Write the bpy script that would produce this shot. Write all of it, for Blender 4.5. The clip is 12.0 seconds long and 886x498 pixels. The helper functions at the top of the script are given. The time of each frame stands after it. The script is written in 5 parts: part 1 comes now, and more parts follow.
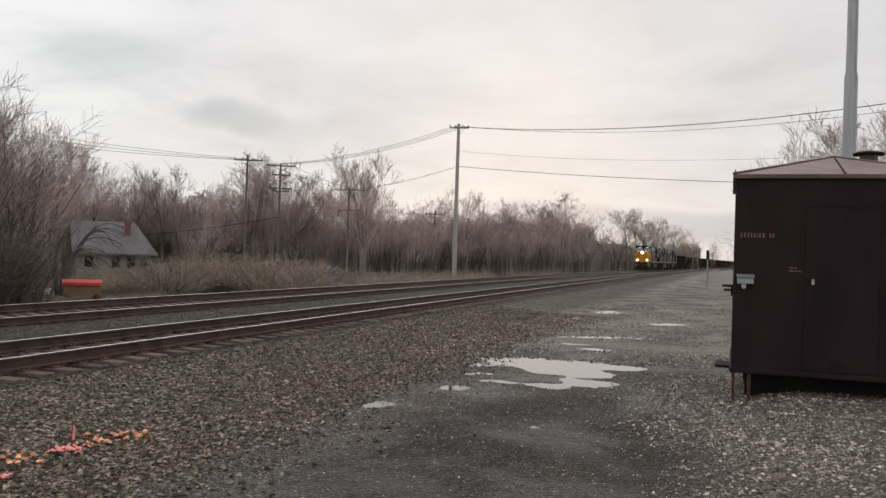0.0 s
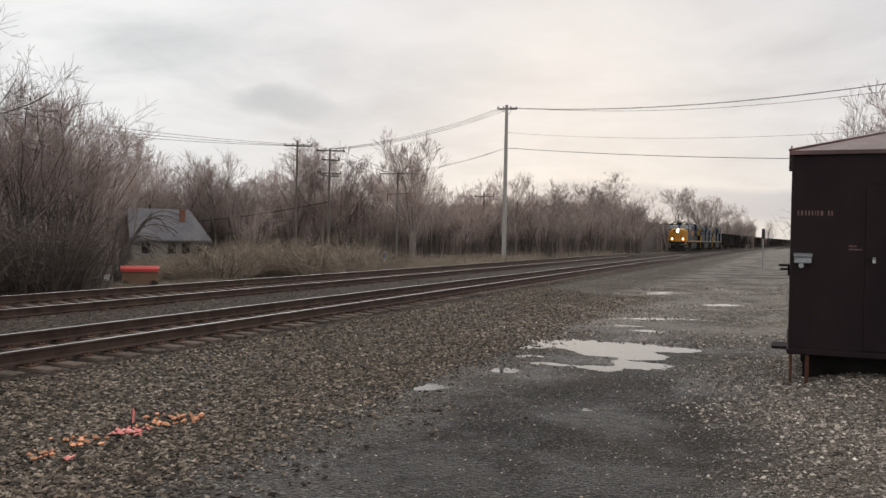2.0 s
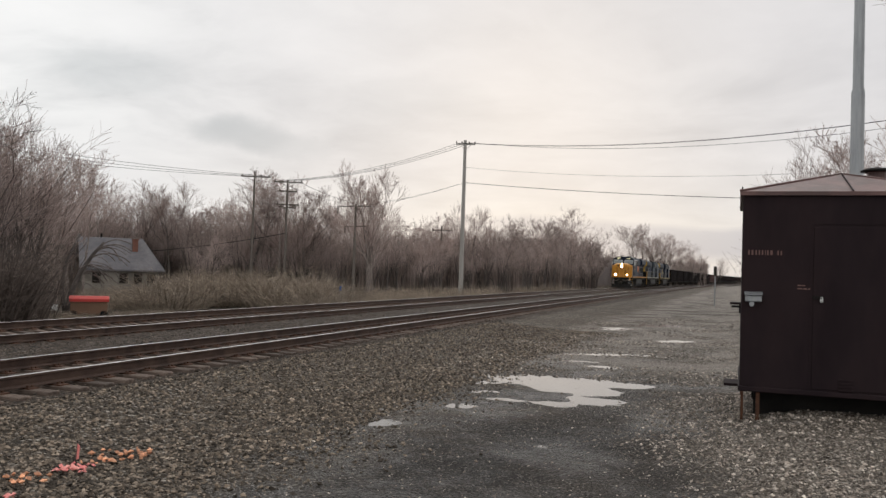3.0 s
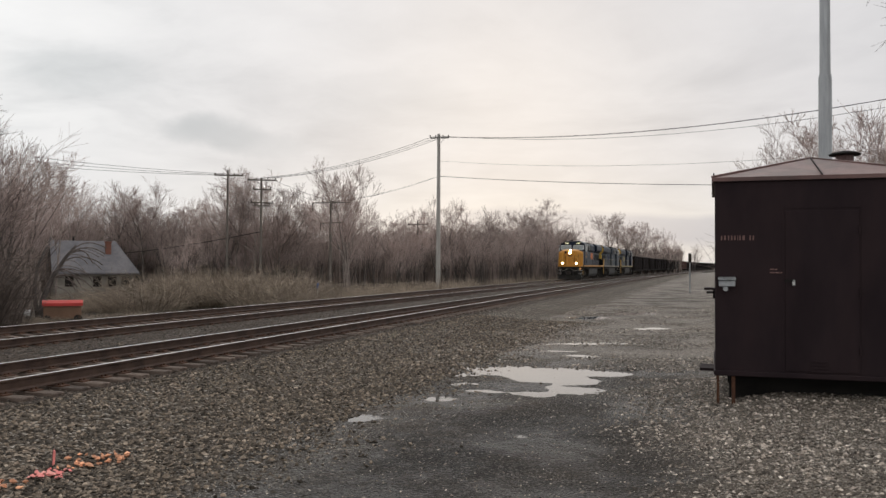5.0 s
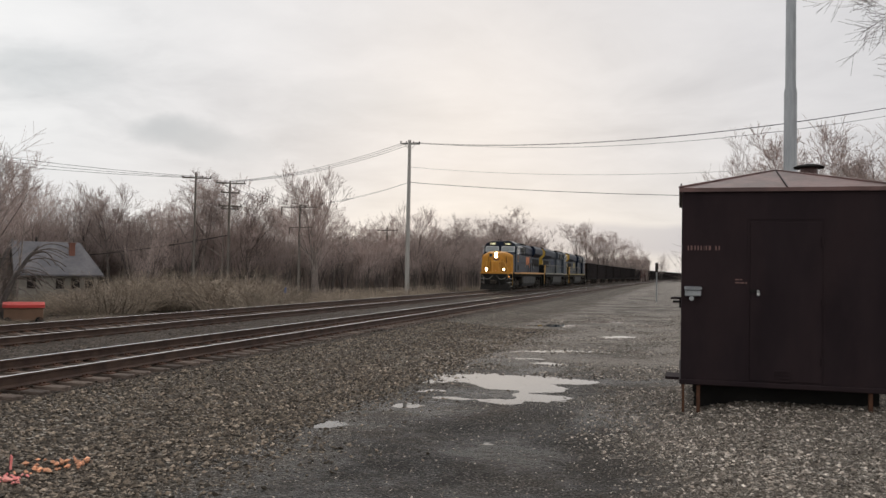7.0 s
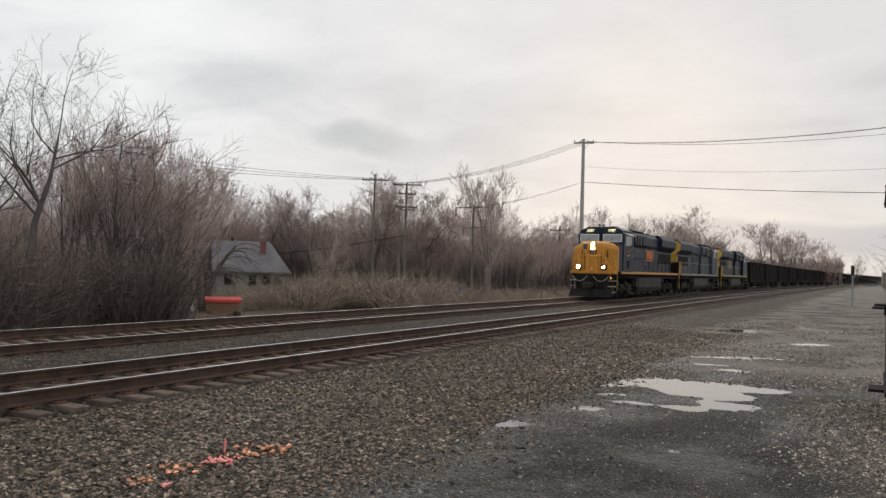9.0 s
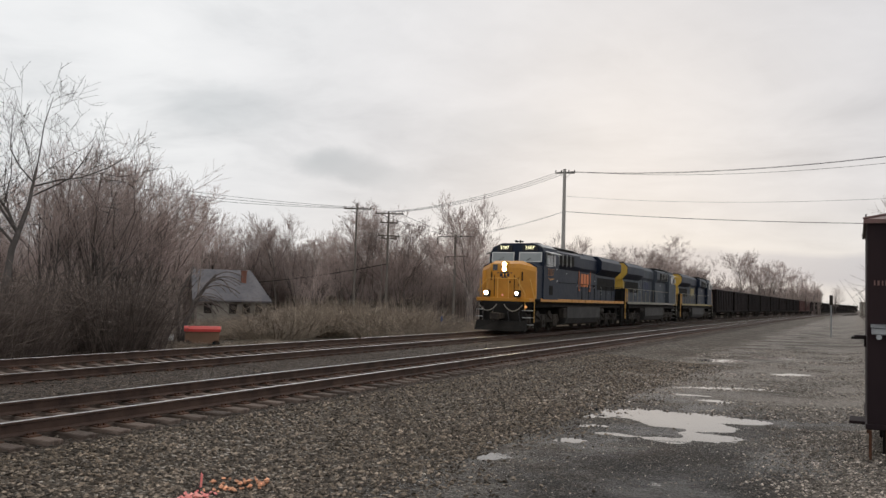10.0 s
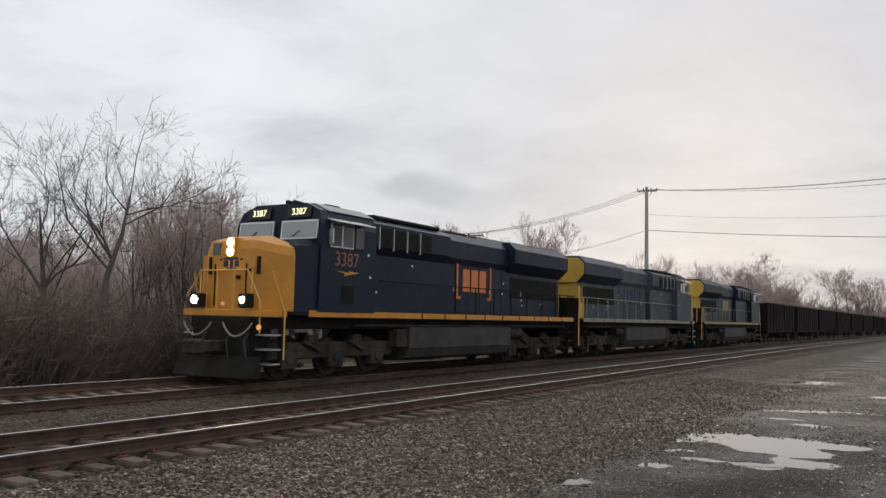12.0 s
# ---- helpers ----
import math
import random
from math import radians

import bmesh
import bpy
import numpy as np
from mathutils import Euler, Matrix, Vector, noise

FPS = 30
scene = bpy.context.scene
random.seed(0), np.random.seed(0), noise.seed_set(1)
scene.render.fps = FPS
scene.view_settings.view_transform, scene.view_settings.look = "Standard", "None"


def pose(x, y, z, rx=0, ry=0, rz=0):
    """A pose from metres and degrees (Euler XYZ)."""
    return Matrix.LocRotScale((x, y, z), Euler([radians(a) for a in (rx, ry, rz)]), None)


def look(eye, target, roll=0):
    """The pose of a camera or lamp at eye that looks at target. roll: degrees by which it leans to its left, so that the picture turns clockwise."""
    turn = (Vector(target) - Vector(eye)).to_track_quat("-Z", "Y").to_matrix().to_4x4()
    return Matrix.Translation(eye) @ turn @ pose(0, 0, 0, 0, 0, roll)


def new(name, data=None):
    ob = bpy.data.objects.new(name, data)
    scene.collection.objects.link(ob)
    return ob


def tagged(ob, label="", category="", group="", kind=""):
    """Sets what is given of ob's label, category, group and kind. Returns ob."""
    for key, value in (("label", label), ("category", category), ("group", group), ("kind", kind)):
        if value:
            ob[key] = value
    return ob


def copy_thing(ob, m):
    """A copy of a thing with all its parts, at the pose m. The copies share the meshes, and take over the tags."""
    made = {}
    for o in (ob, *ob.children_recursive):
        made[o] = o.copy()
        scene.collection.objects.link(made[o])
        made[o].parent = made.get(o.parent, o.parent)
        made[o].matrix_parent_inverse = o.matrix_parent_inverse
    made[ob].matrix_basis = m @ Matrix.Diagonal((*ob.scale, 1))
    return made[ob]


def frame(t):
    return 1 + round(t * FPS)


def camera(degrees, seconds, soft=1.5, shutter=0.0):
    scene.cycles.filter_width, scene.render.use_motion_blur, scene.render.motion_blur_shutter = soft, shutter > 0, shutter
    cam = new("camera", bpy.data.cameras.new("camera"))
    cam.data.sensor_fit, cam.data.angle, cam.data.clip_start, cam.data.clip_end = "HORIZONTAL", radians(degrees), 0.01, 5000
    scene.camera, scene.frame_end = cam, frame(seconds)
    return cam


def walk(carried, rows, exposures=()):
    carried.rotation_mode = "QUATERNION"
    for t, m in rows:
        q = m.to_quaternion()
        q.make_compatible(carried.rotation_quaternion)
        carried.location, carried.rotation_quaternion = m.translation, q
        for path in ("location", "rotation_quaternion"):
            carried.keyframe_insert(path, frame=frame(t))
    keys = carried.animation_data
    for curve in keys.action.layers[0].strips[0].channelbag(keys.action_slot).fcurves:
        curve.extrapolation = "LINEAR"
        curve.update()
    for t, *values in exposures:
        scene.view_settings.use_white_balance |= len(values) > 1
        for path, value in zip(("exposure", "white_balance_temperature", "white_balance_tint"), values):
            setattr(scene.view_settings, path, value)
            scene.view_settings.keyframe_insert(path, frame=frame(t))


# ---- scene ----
# The eye stands 2.1 m over the lane; z = 0 is the top of the near rail, +y runs along the tracks.
EYE = (0.0, 0.0, 1.65)
cam = camera(55.69, 12.0, soft=1.45)
# seconds, yaw, pitch, lean to the left, sway of the camera
TURNS = [
    (0, 19, 0.45, 1.85, 0.027, -0.014, -0.027),
    (0.5, 19.29, -0.05, 1.66, 0.033, -0.008, -0.016),
    (1, 19.72, -0.03, 3.33, 0.027, -0.011, -0.019),
    (1.5, 20.32, 0.07, 3.44, 0.011, -0.006, -0.018),
    (2, 22.35, -0.83, 1.1, 0.026, 0.012, -0.021),
    (2.5, 19.69, -0.17, 1.78, 0.018, 0.014, -0.017),
    (3, 19.49, 1.52, 1.85, 0.025, 0.014, -0.004),
    (3.2, 20.19, 1.48, 1.96, 0.026, 0.015, -0.005),
    (5, 17.89, 1.14, 0.28, 0.041, 0.027, -0.012),
    (5.5, 16.86, 1.81, 0.54, 0.039, 0.041, -0.013),
    (6, 16.06, 2.08, 0.92, 0.033, 0.043, -0.019),
    (6.5, 15.32, 1.31, 0.59, 0.03, 0.042, -0.019),
    (7, 15.8, 1.6, 1.02, 0.038, 0.046, -0.014),
    (7.5, 19.42, 1.25, 0.98, 0.03, 0.043, -0.006),
    (7.7, 22.43, 1.14, 0.98, 0.018, 0.019, -0.009),
    (9.3, 27.55, 1.53, 1.63, -0.057, -0.109, 0.022),
    (9.5, 27.12, 2.08, 1.68, -0.048, -0.108, 0.031),
    (10, 26.28, 3.32, 1.67, -0.073, -0.06, 0.037),
    (10.5, 26.29, 3.55, 1.56, -0.073, -0.039, 0.032),
    (11, 27.88, 4.37, 1.57, -0.064, 0.023, 0.038),
    (11.5, 27.88, 4.17, 1.33, -0.041, 0.015, 0.029),
    (12, 31.84, 4.65, 1.25, -0.043, 0.013, 0.04),
]


def held(yaw, pitch, lean, dx, dy, dz):
    return pose(EYE[0] + dx, EYE[1] + dy, EYE[2] + dz, 90 + pitch, 0, yaw) @ pose(0, 0, 0, 0, 0, lean)


walk(cam, [(row[0], held(*row[1:])) for row in TURNS],
     exposures=[(0.0, 0.09, 6480, 10), (9.3, 0.06, 6440, 10), (12.0, 0.0, 6220, 10)])

# ---- world: an overcast evening sky ----
scene.view_settings.exposure = 0.0
SUN_AZIMUTH, SUN_HEIGHT = radians(-14), radians(14)
world = bpy.data.worlds.new("overcast_sky")
scene.world = world
world.use_nodes = True


class Nodes:
    """Short forms for building a node tree."""

    def __init__(self, tree):
        self.tree = tree
        tree.nodes.clear()

    def add(self, kind, ins=None, operation="", data_type="", blend_type="", clamp=False, smooth=False):
        n = self.tree.nodes.new(kind)
        if operation:
            n.operation = operation
        if data_type:
            n.data_type = data_type
        if blend_type:
            n.blend_type = blend_type
        if clamp:
            n.use_clamp = True
        if smooth:
            n.interpolation_type = "SMOOTHSTEP"
        for k, v in (ins or {}).items():
            s = n.inputs[k]
            if isinstance(v, bpy.types.NodeSocket):
                self.tree.links.new(v, s)
            else:
                s.default_value = v
        return n

    def math(self, op, a, b=0.0, c=0.0, clamp=False):
        return self.add("ShaderNodeMath", {0: a, 1: b, 2: c}, operation=op, clamp=clamp).outputs[0]

    def mix(self, fac, a, b, blend="MIX"):
        n = self.add("ShaderNodeMix", {0: fac, 6: a, 7: b}, data_type="RGBA", blend_type=blend)
        return n.outputs[2]

    def ramp(self, fac, stops, interp="LINEAR"):
        n = self.add("ShaderNodeValToRGB", {0: fac})
        n.color_ramp.interpolation = interp
        els = n.color_ramp.elements
        while len(els) < len(stops):
            els.new(0.5)
        for e, (p, c) in zip(els, stops):
            e.position = p
            e.color = c if len(c) == 4 else (*c, 1)
        return n.outputs[0]

    def noise(self, vec, scale, detail=4.0, rough=0.55, out=0):
        n = self.add("ShaderNodeTexNoise", {"Vector": vec, "Scale": scale, "Detail": detail, "Roughness": rough})
        return n.outputs[out]


def grey(v):
    return (v, v, v, 1)


def sky():
    n = Nodes(world.node_tree)
    co = n.add("ShaderNodeTexCoord").outputs["Generated"]
    nish = n.add("ShaderNodeTexSky")
    nish.sky_type, nish.sun_disc, nish.sun_elevation, nish.sun_rotation, nish.dust_density = "NISHITA", False, SUN_HEIGHT, SUN_AZIMUTH, 2.0
    nish = nish.outputs[0]
    clear = n.mix(1.0, nish, grey(0.06), "MULTIPLY")
    xyz = n.add("ShaderNodeSeparateXYZ", {0: co})
    up = xyz.outputs[2]
    # the cloud deck lies flat: stretch the pattern by the height of the view
    lift = n.math("ADD", n.math("MAXIMUM", up, 0.0), 0.16)
    flat = n.add("ShaderNodeVectorMath", {0: co, 1: n.add("ShaderNodeCombineXYZ", {0: lift, 1: lift, 2: 1.0}).outputs[0]}, operation="DIVIDE").outputs[0]
    warp = n.noise(flat, 0.9, 3.0, 0.5, out=1)
    bent = n.add("ShaderNodeVectorMath", {0: flat, 1: n.add("ShaderNodeVectorMath", {0: warp, 3: 0.7}, operation="SCALE").outputs[0]}, operation="ADD").outputs[0]
    big = n.noise(bent, 0.62, 5.0, 0.5)
    fine = n.noise(bent, 2.3, 6.0, 0.58)
    deck = n.math("ADD", n.math("MULTIPLY", big, 0.6), n.math("MULTIPLY", fine, 0.4))
    cloud = n.ramp(deck, [(0.32, (0.60, 0.61, 0.615)), (0.42, (0.76, 0.765, 0.765)), (0.50, (0.87, 0.87, 0.865)), (0.62, (0.95, 0.945, 0.935))])
    # the grey scud clouds that hang lower, and the bank low over the far end of the line
    wob = n.add("ShaderNodeVectorMath", {0: n.noise(co, 7.0, 5.0, 0.6, out=1), 1: (0.5, 0.5, 0.5)}, operation="SUBTRACT").outputs[0]
    moved = n.add("ShaderNodeVectorMath", {0: co, 1: n.add("ShaderNodeVectorMath", {0: wob, 3: 0.05}, operation="SCALE").outputs[0]}, operation="ADD").outputs[0]
    for yaw, high, wide, tall, dark in SCUD:
        c = Vector((-math.sin(radians(yaw)) * math.cos(radians(high)), math.cos(radians(yaw)) * math.cos(radians(high)), math.sin(radians(high))))
        side = Vector((math.cos(radians(yaw)), math.sin(radians(yaw)), 0))
        rel = n.add("ShaderNodeVectorMath", {0: moved, 1: c}, operation="SUBTRACT").outputs[0]
        u = n.add("ShaderNodeVectorMath", {0: rel, 1: side / radians(wide)}, operation="DOT_PRODUCT").outputs["Value"]
        v = n.add("ShaderNodeVectorMath", {0: rel, 1: Vector((0, 0, 1)) / radians(tall)}, operation="DOT_PRODUCT").outputs["Value"]
        ahead = n.math("GREATER_THAN", n.add("ShaderNodeVectorMath", {0: co, 1: c}, operation="DOT_PRODUCT").outputs["Value"], 0.5)
        r2 = n.math("ADD", n.math("MULTIPLY", u, u), n.math("MULTIPLY", v, v))
        fall = n.math("MULTIPLY", n.math("SUBTRACT", 1.0, n.add("ShaderNodeMapRange", {0: r2, 1: 0.0, 2: 1.0, 3: 0.0, 4: 1.0}, smooth=True).outputs[0]), ahead)
        cloud = n.mix(n.math("MULTIPLY", fall, dark), cloud, (0.44, 0.485, 0.50, 1))
    # pale light under the deck's edge
    low = n.ramp(up, [(0.0, grey(1)), (0.05, grey(0.85)), (0.16, grey(0.0))])
    facing = n.add("ShaderNodeVectorMath", {0: co, 1: (-0.10, 0.99, 0.0)}, operation="DOT_PRODUCT").outputs["Value"]
    warm = n.mix(n.math("MULTIPLY", n.add("ShaderNodeMapRange", {0: facing, 1: 0.80, 2: 1.0}).outputs[0], 1.0), (0.70, 0.705, 0.72, 1), (0.60, 0.575, 0.55, 1))
    cloud = n.mix(n.math("MULTIPLY", low, 0.65), cloud, warm)
    bank = n.math("MULTIPLY", n.ramp(n.math("ADD", up, n.math("MULTIPLY", n.math("SUBTRACT", n.noise(co, 5.0), 0.5), 0.03)),
                  [(0.018, grey(0)), (0.034, grey(1)), (0.058, grey(1)), (0.066, grey(0))]),
                  n.add("ShaderNodeMapRange", {0: facing, 1: 0.955, 2: 0.985}).outputs[0])
    cloud = n.mix(n.math("MULTIPLY", bank, 0.8), cloud, (0.44, 0.46, 0.52, 1))
    # the deck is thicker and greyer high over the yard
    thick = n.math("MULTIPLY", n.add("ShaderNodeMapRange", {0: facing, 1: 0.72, 2: 0.97}, smooth=True).outputs[0], n.add("ShaderNodeMapRange", {0: up, 1: 0.015, 2: 0.13}, smooth=True).outputs[0])
    cloud = n.mix(n.math("MULTIPLY", thick, 0.78), cloud, n.mix(fine, (0.50, 0.49, 0.51, 1), (0.74, 0.725, 0.74, 1)))
    mixed = n.mix(0.94, clear, cloud)
    bg = n.add("ShaderNodeBackground", {0: mixed, 1: 1.0}).outputs[0]
    n.add("ShaderNodeOutputWorld", {0: bg})


# yaw, height, half width, half height in degrees, depth of the grey
SCUD = [(33.2, 8.6, 4.0, 1.5, 0.9), (30.0, 8.1, 3.4, 1.3, 0.6), (22.5, 11.8, 5.0, 1.8, 0.35), (24.0, 10.6, 4.0, 1.4, 0.25), (19.0, 11.3, 3.2, 1.7, 0.4), (17.0, 9.6, 3.2, 1.4, 0.35),
        (41.0, 12.0, 5.0, 2.0, 0.3), (2.0, 12.0, 5.0, 1.3, 0.3), (12.0, 6.6, 4.0, 0.9, 0.25)]
sky()

sun = new("sun", bpy.data.lights.new("sun", "SUN"))
sun.data.energy, sun.data.angle, sun.data.color = 0.55, radians(40), (1.0, 0.95, 0.9)
low_sun = Vector((math.sin(SUN_AZIMUTH), math.cos(SUN_AZIMUTH), math.tan(radians(40))))
sun.matrix_world = look(low_sun, (0, 0, 0))

# ---- materials ----


def material(name, colours, scale=3.0, rough=0.7, metal=0.0, bump=0.0, bump_scale=30.0, stain=None, stain_scale=0.6, stain_amount=0.5, per_object=0.0, per_island=0.0, spec=0.4, stretch=(1, 1, 1), glow=0.0, rough_var=0.15):
    """A surface whose colour runs through colours by noise, with stains at a larger scale and fine relief."""
    m = bpy.data.materials.new(name)
    m.use_nodes = True
    n = Nodes(m.node_tree)
    co = n.add("ShaderNodeTexCoord").outputs["Object"]
    co = n.add("ShaderNodeVectorMath", {0: co, 1: stretch}, operation="MULTIPLY").outputs[0]
    fac = n.noise(co, scale, 6.0, 0.62)
    k = len(colours)
    col = n.ramp(fac, [(0.3 + 0.4 * i / max(1, k - 1), c) for i, c in enumerate(colours)]) if k > 1 else None
    if col is None:
        col = n.mix(n.math("MULTIPLY", fac, 0.25), (*colours[0], 1), (*[v * 0.6 for v in colours[0]], 1))
    if stain:
        s = n.ramp(n.noise(co, stain_scale, 5.0, 0.6), [(0.45, grey(0)), (0.62, grey(1))])
        col = n.mix(n.math("MULTIPLY", s, stain_amount), col, (*stain, 1))
    if per_object:
        r = n.add("ShaderNodeObjectInfo").outputs["Random"]
        v = n.math("ADD", 1.0 - per_object, n.math("MULTIPLY", r, 2 * per_object))
        col = n.mix(1.0, col, n.add("ShaderNodeCombineColor", {0: v, 1: v, 2: v}).outputs[0], "MULTIPLY")
    if per_island:
        r = n.add("ShaderNodeNewGeometry").outputs["Random Per Island"]
        v = n.math("ADD", 1.0 - per_island, n.math("MULTIPLY", n.math("POWER", r, 2.0), 2.6 * per_island))
        col = n.mix(1.0, col, n.add("ShaderNodeCombineColor", {0: v, 1: v, 2: v}).outputs[0], "MULTIPLY")
    ins = {"Base Color": col, "Metallic": metal, "Specular IOR Level": spec,
           "Roughness": n.math("ADD", rough - rough_var / 2, n.math("MULTIPLY", n.noise(co, scale * 2.7), rough_var))}
    if glow:
        ins["Emission Color"], ins["Emission Strength"] = (*colours[0], 1), glow
    if bump:
        ins["Normal"] = n.add("ShaderNodeBump", {"Strength": min(1.0, bump), "Distance": 0.02, "Height": n.noise(co, bump_scale, 5.0, 0.6)}).outputs[0]
    n.add("ShaderNodeOutputMaterial", {0: n.add("ShaderNodeBsdfPrincipled", ins).outputs[0]})
    return m


def lamp_glow(name, colour, strength):
    m = bpy.data.materials.new(name)
    m.use_nodes = True
    n = Nodes(m.node_tree)
    n.add("ShaderNodeOutputMaterial", {0: n.add("ShaderNodeEmission", {0: (*colour, 1), 1: strength}).outputs[0]})
    return m


def ground_material():
    """Ballast by the tracks, dark wet cinders in the lane, paler gravel on its sides, dead grass beyond."""
    m = bpy.data.materials.new("gravel_ground")
    m.use_nodes = True
    n = Nodes(m.node_tree)
    co = n.add("ShaderNodeTexCoord").outputs["Object"]
    sep = n.add("ShaderNodeSeparateXYZ", {0: co})
    x, y = sep.outputs[0], sep.outputs[1]
    cell = n.add("ShaderNodeTexVoronoi", {"Vector": co, "Scale": 26.0})
    small = n.add("ShaderNodeTexVoronoi", {"Vector": co, "Scale": 60.0})
    pick = n.add("ShaderNodeSeparateColor", {0: cell.outputs["Color"]}).outputs[0]
    pick2 = n.add("ShaderNodeSeparateColor", {0: small.outputs["Color"]}).outputs[0]
    ballast = n.ramp(pick, [(0.0, (0.018, 0.0135, 0.01)), (0.5, (0.088, 0.07, 0.053)), (0.85, (0.19, 0.155, 0.122)), (1.0, (0.5, 0.45, 0.39))])
    cinder = n.ramp(pick2, [(0.0, (0.015, 0.0132, 0.012)), (0.55, (0.064, 0.057, 0.051)), (0.88, (0.15, 0.134, 0.12)), (0.96, (0.46, 0.43, 0.4))])
    gravel = n.ramp(pick2, [(0.0, (0.022, 0.017, 0.0135)), (0.45, (0.115, 0.094, 0.075)), (0.8, (0.25, 0.213, 0.177)), (1.0, (0.62, 0.57, 0.5))])
    grass = n.ramp(n.noise(co, 1.3, 6.0, 0.7), [(0.3, (0.03, 0.022, 0.016)), (0.5, (0.07, 0.052, 0.036)), (0.7, (0.14, 0.105, 0.07))])
    wav = n.math("MULTIPLY", n.math("SUBTRACT", n.noise(co, 0.35, 5.0, 0.6), 0.5), 3.4)
    xw = n.math("ADD", x, wav)
    lane = n.math("MULTIPLY", n.add("ShaderNodeMapRange", {0: xw, 1: -5.6, 2: -4.3}, smooth=True).outputs[0],
                  n.math("SUBTRACT", 1.0, n.add("ShaderNodeMapRange", {0: xw, 1: -1.0, 2: 0.6}, smooth=True).outputs[0]))
    lane = n.math("MULTIPLY", lane, n.math("SUBTRACT", 1.0, n.math("MULTIPLY", n.add("ShaderNodeMapRange", {0: n.math("ADD", y, n.math("MULTIPLY", wav, 2.0)), 1: 16.5, 2: 23.0}, smooth=True).outputs[0], 0.75)))
    worn = n.ramp(n.noise(co, 0.8, 6.0, 0.62), [(0.36, grey(0.25)), (0.56, grey(1))])
    east = n.add("ShaderNodeMapRange", {0: xw, 1: -3.0, 2: -1.5}, smooth=True).outputs[0]
    col = n.mix(east, ballast, gravel)
    col = n.mix(n.math("MULTIPLY", lane, worn), col, cinder)
    brown = n.ramp(n.noise(co, 0.22, 5.0, 0.6), [(0.45, grey(0)), (0.65, grey(0.5))])
    col = n.mix(brown, col, (0.09, 0.066, 0.045, 1))
    far = n.add("ShaderNodeMapRange", {0: y, 1: 30.0, 2: 75.0}).outputs[0]
    col = n.mix(n.math("MULTIPLY", far, 0.3), col, (0.078, 0.066, 0.055, 1))
    # pale gravel further up the lane, in streaks across it, with painted wet sheen
    streak = n.noise(n.add("ShaderNodeMapping", {"Vector": co, "Scale": (0.6, 0.6, 1.0)}).outputs[0], 0.75, 7.0, 0.68)
    up = n.math("MULTIPLY", n.add("ShaderNodeMapRange", {0: y, 1: 17.0, 2: 21.0}, smooth=True).outputs[0], n.add("ShaderNodeMapRange", {0: xw, 1: -6.6, 2: -5.2}, smooth=True).outputs[0])
    pale = n.math("MULTIPLY", up, n.ramp(streak, [(0.42, grey(0)), (0.5, grey(0.8)), (0.6, grey(1))]))
    col = n.mix(n.math("MULTIPLY", pale, 0.85), col, n.mix(pick2, (0.14, 0.12, 0.102, 1), (0.46, 0.41, 0.36, 1)))
    bed = n.math("SUBTRACT", 1.0, n.add("ShaderNodeMapRange", {0: x, 1: -9.0, 2: -8.3}, smooth=True).outputs[0])
    bed = n.math("MULTIPLY", bed, n.ramp(n.noise(co, 1.1, 5.0, 0.6), [(0.3, grey(0.55)), (0.6, grey(0.95))]))
    col = n.mix(bed, col, n.mix(1.0, col, (0.42, 0.35, 0.31, 1), "MULTIPLY"))
    field = n.math("SUBTRACT", 1.0, n.add("ShaderNodeMapRange", {0: xw, 1: -20.6, 2: -18.9}, smooth=True).outputs[0])
    field = n.math("MAXIMUM", field, n.add("ShaderNodeMapRange", {0: xw, 1: 9.0, 2: 13.0}, smooth=True).outputs[0])
    col = n.mix(field, col, grass)
    wet = n.math("MULTIPLY", lane, n.ramp(n.noise(co, 0.55, 5.0, 0.65), [(0.44, grey(0)), (0.58, grey(1))]))
    col = n.mix(n.math("MULTIPLY", wet, 0.4), col, (0.02, 0.02, 0.02, 1))
    # the soaked black patch where vehicles stand
    px = n.math("DIVIDE", n.math("ADD", n.math("ADD", x, 2.0), n.math("MULTIPLY", wav, 0.5)), 2.0)
    py = n.math("DIVIDE", n.math("SUBTRACT", n.math("ADD", y, wav), 9.0), 4.2)
    soak = n.add("ShaderNodeMapRange", {0: n.math("ADD", n.math("MULTIPLY", px, px), n.math("MULTIPLY", py, py)), 1: 0.35, 2: 1.15, 3: 1.0, 4: 0.0}, smooth=True).outputs[0]
    col = n.mix(n.math("MULTIPLY", soak, 0.9), col, n.mix(1.0, col, (0.36, 0.35, 0.345, 1), "MULTIPLY"))
    rough = n.math("SUBTRACT", 0.82, n.math("MULTIPLY", wet, 0.42))
    height = n.math("ADD", n.math("MULTIPLY", cell.outputs["Distance"], -1.0), n.math("MULTIPLY", small.outputs["Distance"], -0.5))
    bump = n.add("ShaderNodeBump", {"Strength": 1.0, "Distance": 0.05, "Height": height}).outputs[0]
    b = n.add("ShaderNodeBsdfPrincipled", {"Base Color": col, "Roughness": rough, "Normal": bump, "Specular IOR Level": 0.22})
    n.add("ShaderNodeOutputMaterial", {0: b.outputs[0]})
    return m


def glass_material(name, tint, rough=0.04):
    m = bpy.data.materials.new(name)
    m.use_nodes = True
    n = Nodes(m.node_tree)
    n.add("ShaderNodeOutputMaterial", {0: n.add("ShaderNodeBsdfPrincipled", {"Base Color": (*tint, 1), "Roughness": rough, "Specular IOR Level": 0.9}).outputs[0]})
    return m


